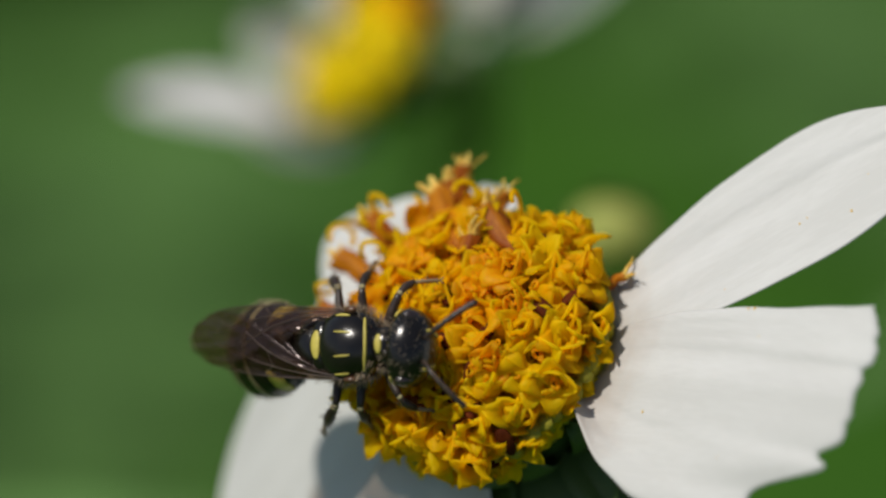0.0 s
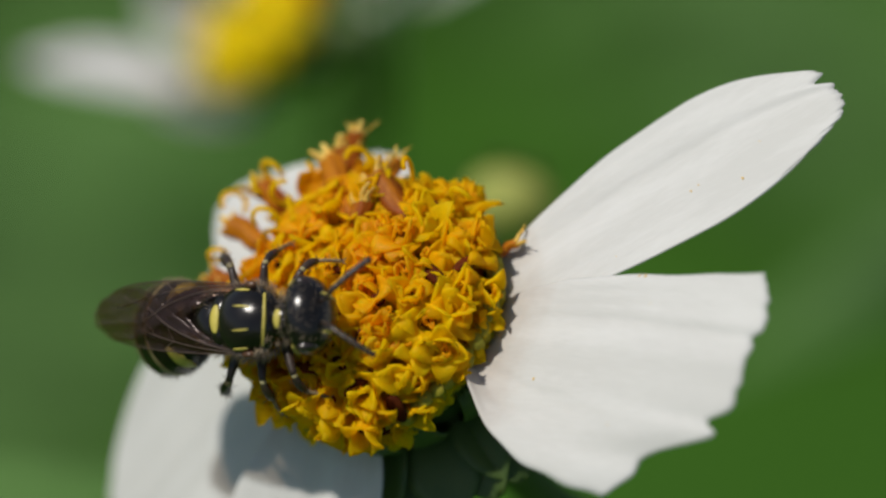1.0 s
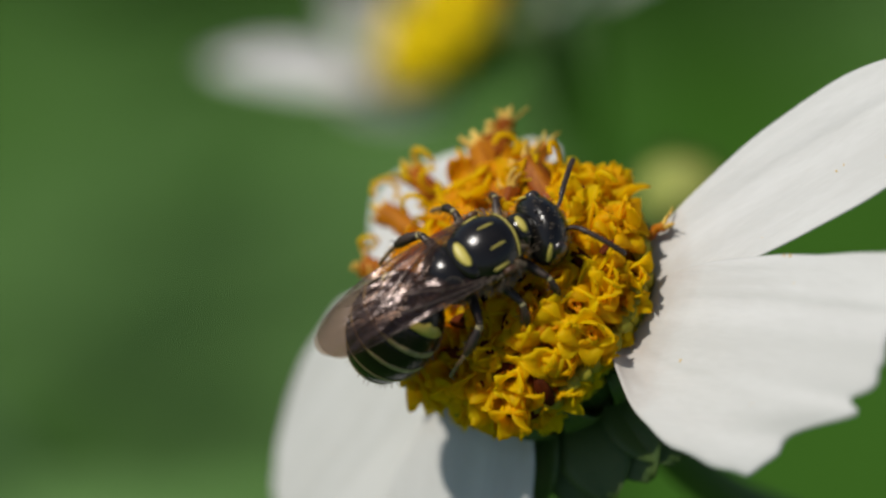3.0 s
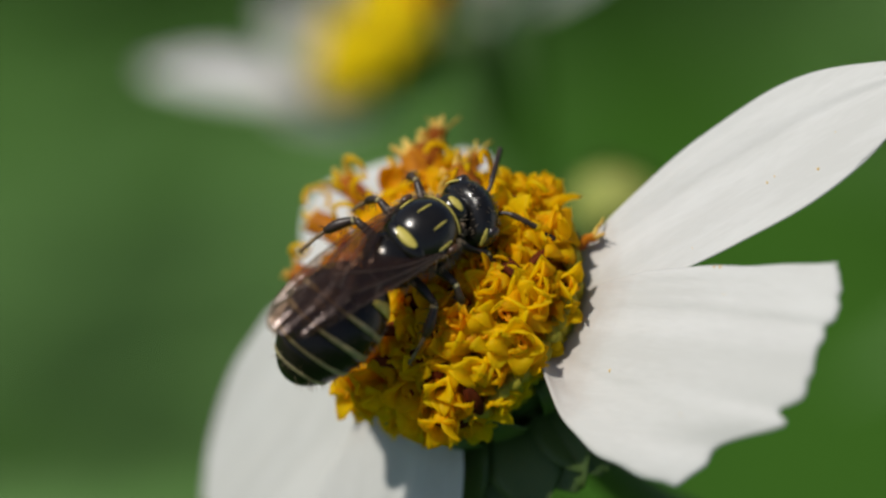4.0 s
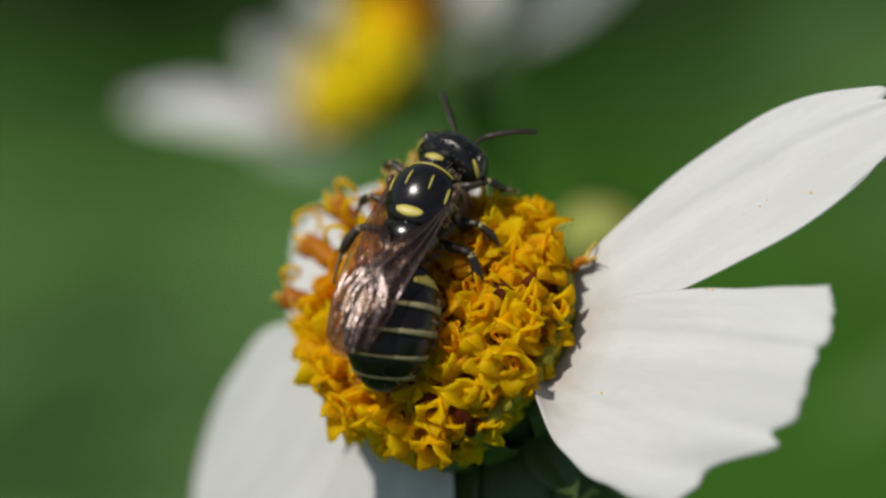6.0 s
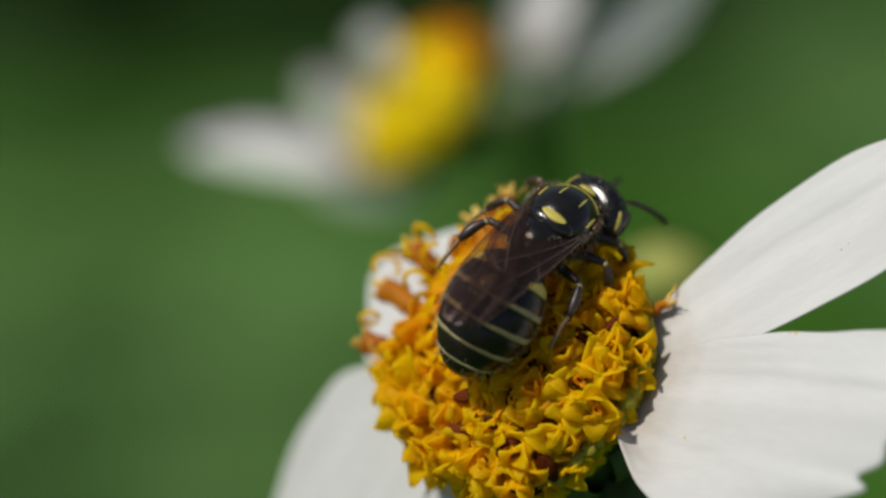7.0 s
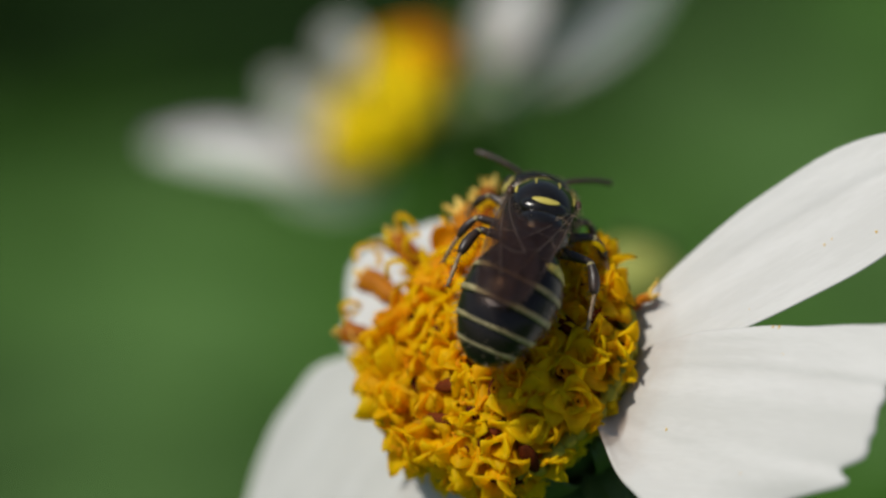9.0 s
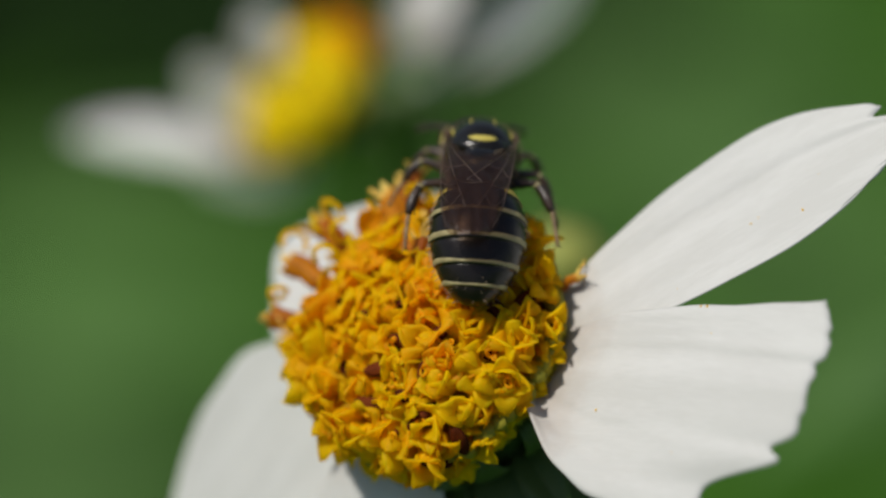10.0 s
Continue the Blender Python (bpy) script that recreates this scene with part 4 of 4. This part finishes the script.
def far_flower():
    rnd = random.Random(9)
    c = Vector(FAR["disc"])
    axis = Vector((-0.66, 0.50, 0.36)).normalized()
    e1 = (Vector((1, 0, 0)) - axis * axis.x).normalized()
    loc = Matrix((e1, axis.cross(e1), axis)).transposed()
    top = new("daisy_flower")
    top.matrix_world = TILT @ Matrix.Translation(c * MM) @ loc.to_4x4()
    tagged(top, "half-open white daisy with a yellow disc, behind in the greenery", "flower")
    bm = bmesh.new()
    blob(bm, (0, 0, 0.1), (2.4, 2.4, 1.2), 24, 16)
    part("disc_bed", bm, LEMON, top, "yellow floret bed")
    kinds = [floret_mesh(rnd, o, [LEMON] * 3) for o in (1.0, 0.8, 0.6)]
    old = [floret_mesh(rnd, o, [AMBER] * 3) for o in (1.0, 0.8)]
    for k in range(60):
        z = 1 - 1.1 * (k + 0.5) / 60
        a = k * 2.4
        r = math.sqrt(1 - z * z)
        p = Vector((math.cos(a) * r * 2.5, math.sin(a) * r * 2.5, 0.1 + z * 1.0))
        aged = p.dot(loc.transposed() @ Vector((0.6, 0.8, 0))) > 1.35
        part("floret", rnd.choice(old if aged else kinds), None, top, m=mm(*p, frame_z(p, rnd.uniform(0, 6))) @ Matrix.Diagonal((0.72, 0.72, 0.72, 1)))
    bm = bmesh.new()
    blob(bm, (0, 0, -1.0), (1.9, 1.9, 1.6), 20, 12)
    part("involucre", bm, BRACT, top, "green cup of bracts")
    back = loc.transposed()
    for foot, tip, facing, wd in FAR["petals"]:
        a, b = back @ (Vector(foot) - c), back @ (Vector(tip) - c)
        x = (b - a).normalized()
        n = back @ Vector(facing)
        n = (n - x * n.dot(x)).normalized()
        turn = Matrix((x, n.cross(x), n)).transposed()
        part("petal", petal_mesh([(b - a).length * q for q in (0.88, 0.97, 1.0, 0.96, 0.87)], *[[wd / 2 * q for q in (0.5, 0.8, 1.0, 1.0, 0.9, 0.5)]] * 2, cup=0.2, droop=0.01, seed=int(wd * 100)), None, top, "white ray petal", mm(*a, turn))
    bm = bmesh.new()
    inv = top.matrix_world.inverted()
    path = bend([(0, 0, -1.8), (0, 0, -5), inv @ Vector((0.004, 0.075, 0.42)) / MM, inv @ Vector((0.01, 0.09, 0.0)) / MM], 10)
    tube(bm, path, 0.7, 8)
    part("stem", bm, STEM, top, "thin green stem")


far_flower()


def bud():
    c = Vector((7.9, 2.8, -24.0))
    top = new("flower_bud")
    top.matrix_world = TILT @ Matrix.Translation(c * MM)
    tagged(top, "pale yellow-green flower bud on a thin stem", "flower bud")
    bm = bmesh.new()
    blob(bm, (0, 0, 0), (1.4, 1.1, 1.15), 20, 14, lambda v: Vector((v.x, v.y * (1 - 0.15 * v.x), v.z)))
    part("bud_body", bm, material("bud_lime", (0.36, 0.41, 0.08), 0.6, (0.42, 0.43, 0.10), 900, 6000, 0.3, translucent=0.2), top, "lime-yellow closed bud")
    bm = bmesh.new()
    shell(bm, lambda u, v: Vector((0.4 + 1.1 * math.sin(u * 1.9), (2 * v - 1) * 0.4 * (1 - u ** 2 * 0.8), -1.2 + 1.5 * u)), 6, 4, 0.08)
    sep = mesh_of(bm, "bract", BRACT)
    for k in range(7):
        part("bract", sep, None, top, m=Matrix.Rotation(2 * math.pi * k / 7, 4, "Z"))
    inv = top.matrix_world.inverted()
    bm = bmesh.new()
    path = bend([(-0.2, -0.6, -0.8), (-1.5, -5, -5), inv @ Vector((0.003, 0.045, 0.42)) / MM, inv @ Vector((0.0, 0.06, 0.0)) / MM], 10)
    tube(bm, path, 0.45, 8)
    part("stem", bm, STEM, top, "thin green stem")


bud()


# ---- greenery behind ----
def leaf_mesh(length, width, seed, mat):
    rnd = random.Random(seed)
    bm = bmesh.new()
    p = rnd.uniform(0, 6)

    def f(u, v):
        y = 2 * v - 1
        w = width / 2 * math.sin(math.pi * min(1, u * 0.97 + 0.03)) ** 0.8 * (1 + 0.06 * math.sin(u * 60))
        return Vector((length * u, y * w, 0.14 * length * math.sin(u * 2.4) - 0.12 * length * u + abs(y) * w * 0.28 + 0.02 * length * math.sin(u * 11 + p)))
    shell(bm, f, 16, 6, 0.3)
    return mesh_of(bm, "leaf", mat)


def plant(x, y, height, n, seed, leaves, spread=0.5):
    """A leafy herb standing on the ground."""
    rnd = random.Random(seed)
    top = new("leafy_plant")
    top.matrix_world = pose(x, y, 0)
    tagged(top, "soft-leaved green herb growing from the ground", "plant", "herbs behind the flowers")
    bm = bmesh.new()
    lean = Vector((rnd.uniform(-0.1, 0.1), rnd.uniform(-0.05, 0.1), 0)) * height
    path = bend([Vector((0, 0, -0.005)) * 1000, (lean * 0.3 + Vector((0, 0, height * 0.5))) * 1000, (lean + Vector((0, 0, height))) * 1000], 6)
    tube(bm, path, 1.1, 6)
    part("stem", bm, STEM, top)
    for k in range(n):
        q = 0.25 + 0.75 * (k + 0.5) / n
        p = path[min(len(path) - 1, int(q * (len(path) - 1)))]
        m = mm(p.x, p.y, p.z) @ Matrix.Rotation(k * 2.4 + rnd.uniform(-0.4, 0.4), 4, "Z") @ Matrix.Rotation(radians(rnd.uniform(-25, 35)), 4, "Y") @ Matrix.Rotation(radians(rnd.uniform(-30, 30)), 4, "X")
        s = rnd.uniform(0.75, 1.25)
        part("leaf", rnd.choice(leaves), None, top, m=m @ Matrix.Diagonal((s, s, s, 1)))


def grass_blade(run, width, mat):
    """A long blade rooted in the ground, through places on the tilted plane."""
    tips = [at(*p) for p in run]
    foot = Vector((tips[0].x, tips[0].y + 0.03, 0.0))
    top = new("grass_blade")
    top.matrix_world = Matrix.Translation(foot)
    tagged(top, "long narrow green grass blade rooted in the ground", "grass blade", "grass blades")
    path = bend([(p - foot) / MM for p in (foot, foot.lerp(tips[0], 0.6), *tips)], 10)
    n = len(path) - 1

    def f(u, v):
        i = min(n - 1, int(u * n))
        p = path[i].lerp(path[i + 1], u * n - i)
        d = (path[i + 1] - path[i]).normalized()
        side = d.cross(Vector((0, 0.82, -0.57))).normalized()
        return p + side * (2 * v - 1) * width / 2 * (1 - u ** 4) + Vector((0, 0, 0.2 * abs(2 * v - 1)))
    bm = bmesh.new()
    shell(bm, f, n, 4, 0.15)
    part("blade", bm, mat, top)
    bm = bmesh.new()
    tube(bm, path[:-1], [0.3 * (1 - 0.8 * i / n) for i in range(n)], 6)
    part("midrib", bm, STEM, top, "raised green midrib")


def greenery():
    rnd = random.Random(33)
    green, deep, pale = ([leaf_mesh(rnd.uniform(40, 65), rnd.uniform(16, 26), k, mat) for k in range(4)] for mat in (LEAF, LEAF_SHADED, LEAF_PALE))
    for k in range(26):
        x, y = rnd.uniform(-0.5, 0.5), rnd.uniform(0.45, 1.9)
        if abs(x) > 0.17 or y > 1.15:
            plant(x, y, rnd.uniform(0.02, 0.05), 8, 100 + k, green)
    # herbs added behind the far flower, their leaves coloured dark for shade
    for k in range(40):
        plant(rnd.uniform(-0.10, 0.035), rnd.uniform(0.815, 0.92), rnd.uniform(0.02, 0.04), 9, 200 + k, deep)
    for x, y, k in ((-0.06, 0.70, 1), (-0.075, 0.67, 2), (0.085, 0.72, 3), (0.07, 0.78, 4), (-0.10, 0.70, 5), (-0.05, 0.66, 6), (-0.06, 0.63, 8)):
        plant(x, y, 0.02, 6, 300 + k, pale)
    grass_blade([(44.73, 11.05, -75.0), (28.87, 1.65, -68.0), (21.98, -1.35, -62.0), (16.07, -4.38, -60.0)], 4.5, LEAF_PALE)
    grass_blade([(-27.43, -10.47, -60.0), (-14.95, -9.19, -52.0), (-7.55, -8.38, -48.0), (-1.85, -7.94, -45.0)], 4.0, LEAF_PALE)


greenery()


# ---- what moves ----
BEE_PATH = [
    (0.0, -0.00001, -0.00002, 0.50022, 55.6, -22.2, -30.0),
    (0.3, -0.00004, 0.00061, 0.50060, 49.2, -35.3, -30.2),
    (0.5, -0.00014, -0.00001, 0.50008, 54.7, -16.0, -19.6),
    (0.8, 0.00036, -0.00049, 0.50024, 61.1, -22.4, -31.9),
    (1.0, 0.00021, -0.00038, 0.50020, 53.3, -22.3, -29.9),
    (1.5, 0.00044, -0.00074, 0.50011, 58.9, -16.8, -28.8),
    (2.0, 0.00092, -0.00094, 0.50037, 54.9, -20.7, -23.1),
    (2.3, -0.00002, -0.00025, 0.50005, 51.1, -29.6, -13.5),
    (2.5, 0.00044, -0.00012, 0.50060, 42.9, -28.0, 8.6),
    (3.0, 0.00252, -0.00026, 0.50187, 27.8, -17.0, 28.3),
    (3.2, 0.00280, 0.00037, 0.50233, 26.9, -24.7, 31.9),
    (4.3, 0.00251, 0.00040, 0.50224, 25.9, -12.1, 49.1),
    (4.5, 0.00209, 0.00090, 0.50226, 12.1, -19.8, 67.3),
    (5.0, 0.00176, 0.00129, 0.50223, -6.1, -19.3, 85.9),
    (5.5, 0.00200, 0.00183, 0.50252, -4.0, -43.4, 73.6),
    (5.7, 0.00233, 0.00182, 0.50268, -2.5, -22.5, 77.2),
    (6.25, 0.00329, 0.00222, 0.50313, 9.0, -37.1, 57.4),
    (6.8, 0.00392, 0.00250, 0.50333, 27.4, -10.6, 54.8),
    (7.0, 0.00438, 0.00243, 0.50340, 19.8, -1.5, 56.5),
    (7.5, 0.00485, 0.00264, 0.50348, 20.7, 1.8, 57.6),
    (8.0, 0.00478, 0.00199, 0.50336, 21.6, 2.2, 60.2),
    (8.2, 0.00556, 0.00276, 0.50348, 15.0, -10.3, 59.0),
    (8.5, 0.00429, 0.00253, 0.50340, 17.1, 8.2, 87.1),
    (9.0, 0.00426, 0.00241, 0.50338, 12.2, 6.8, 87.0),
    (9.2, 0.00488, 0.00252, 0.50346, 8.3, -5.4, 75.6),
    (9.5, 0.00451, 0.00470, 0.50331, 6.0, -2.3, 89.3),
    (10.0, 0.00470, 0.00459, 0.50334, 3.3, 9.5, 88.0),
]
# seconds, dip and swing of the abdomen, swing of the wings
ABDOMEN_PATH = [
    (0.0, 12.0, -1.0, -0.5),
    (0.3, 11.0, -2.0, -1.0),
    (0.5, 28.1, 3.1, 1.6),
    (0.8, 17.0, 3.0, 1.5),
    (1.0, 18.0, 1.0, 0.5),
    (1.5, 16.0, 1.0, 0.5),
    (2.0, 12.0, -5.0, -2.5),
    (2.3, 38.0, -8.0, -4.0),
    (2.5, 38.0, 1.0, 0.5),
    (3.0, 38.0, 1.0, 0.5),
    (3.2, 29.0, 6.0, 3.0),
    (4.3, 10.0, 9.0, -0.6),
    (4.5, 29.0, 9.0, -1.5),
    (5.0, 32.0, 1.0, -6.3),
    (5.5, 6.0, 1.0, -3.0),
    (5.7, 12.0, 3.0, -3.0),
    (6.25, 1.8, 8.8, -1.0),
    (6.8, 22.0, 12.0, 2.0),
    (7.0, 34.0, 7.0, 8.0),
    (7.5, 33.0, 4.0, 8.0),
    (8.0, 31.0, -1.0, 2.0),
    (8.2, 19.0, -10.0, -8.0),
    (8.5, 36.0, -24.0, -25.5),
    (9.0, 36.0, -24.0, -23.0),
    (9.2, 30.0, -12.0, -14.6),
    (9.5, 23.0, -6.0, -8.0),
    (10.0, 29.0, 0.0, 0.0),
]
# seconds, head nod, turn and lean, antennae sweep
BEE_PARTS = [
    (0.0, 4, -6, 0, 0),
    (0.3, 8, -4, 0, 10),
    (0.5, -8, 0, 0, -6),
    (0.8, 6, 2, 0, 8),
    (1.0, 0, 6, 0, -4),
    (1.5, 2, 4, 0, 6),
    (2.0, -2, 0, 0, 0),
    (2.3, 20, 2, 0, -4.8),
    (2.5, 6, -4, 0, -8),
    (3.0, 18, -10, -8, 10),
    (3.2, 34, -4, -7.2, 2.8),
    (3.5, 28, -16, -6, -8),
    (4.0, 24, -16, -4, 6),
    (4.3, 26, -16, -4, 10.8),
    (4.5, 24, -14, -4, 14),
    (5.0, 34, -16, -4, 20),
    (5.5, 36, -10, -4, 4),
    (5.7, 30, -12, -4.8, 4.8),
    (6.0, 26, -14, -6, 6),
    (6.5, 24, -14, -6, -6),
    (6.8, 24, -16, -6, -11.4),
    (7.0, 24, -16, -6, -15),
    (7.5, 26, -16, -4, -4),
    (8.0, 26, -12, 0, 8),
    (8.5, 24, -2, 0, -6),
    (9.0, 26, 0, 0, 34),
    (9.5, 30, 0, 0, -4),
    (10.0, 30, 4, 0, 6),
]



def motions():
    walk(BEE, [(t, pose(*p)) for t, *p in BEE_PATH])
    walk(BEE_ABDOMEN, [(r[0], mm(-1.88, 0, -0.18) @ pose(0, 0, 0, 0, -r[1], r[2])) for r in ABDOMEN_PATH])
    walk(BEE_HEAD, [(r[0], mm(1.36 - 0.007 * max(0, r[1]), 0.009 * r[2], 0.02 - 0.008 * max(0, r[1])) @ pose(0, 0, 0, r[3], r[1], r[2])) for r in BEE_PARTS])
    for side, ant in zip((-1, 1), ANTENNAE):
        walk(ant, [(r[0], mm(0.84, 0.22 * side, 0.10) @ pose(0, 0, 0, 0, 26 - 0.6 * r[4] - 0.9 * max(0, r[1]), side * r[4])) for r in BEE_PARTS])
    for side, (fore, hind) in zip((1, -1), WINGS):
        for ob, x, y, z, g in ((fore, 0.15, 0.93, 0.40, 1.0), (hind, -0.15, 0.86, 0.34, 0.9)):
            walk(ob, [(t, mm(x, side * y, z) @ pose(0, 0, 0, 0, -g * (0.38 * max(0, dip) - 2), (-1 if side > 0 else -6) + 0.3 * swing)) for t, dip, _, swing in ABDOMEN_PATH])
    for k, lg in enumerate(LEGS):
        home = lg.matrix_basis.copy()
        walk(lg, [(0.5 * i, home @ pose(0, 0, 0, 5 * math.sin(1.9 * i + 2.1 * k), 6 * math.sin(1.3 * i + 1.7 * k), 8 * math.sin(1.6 * i + 2.9 * k))) for i in range(21)])


motions()
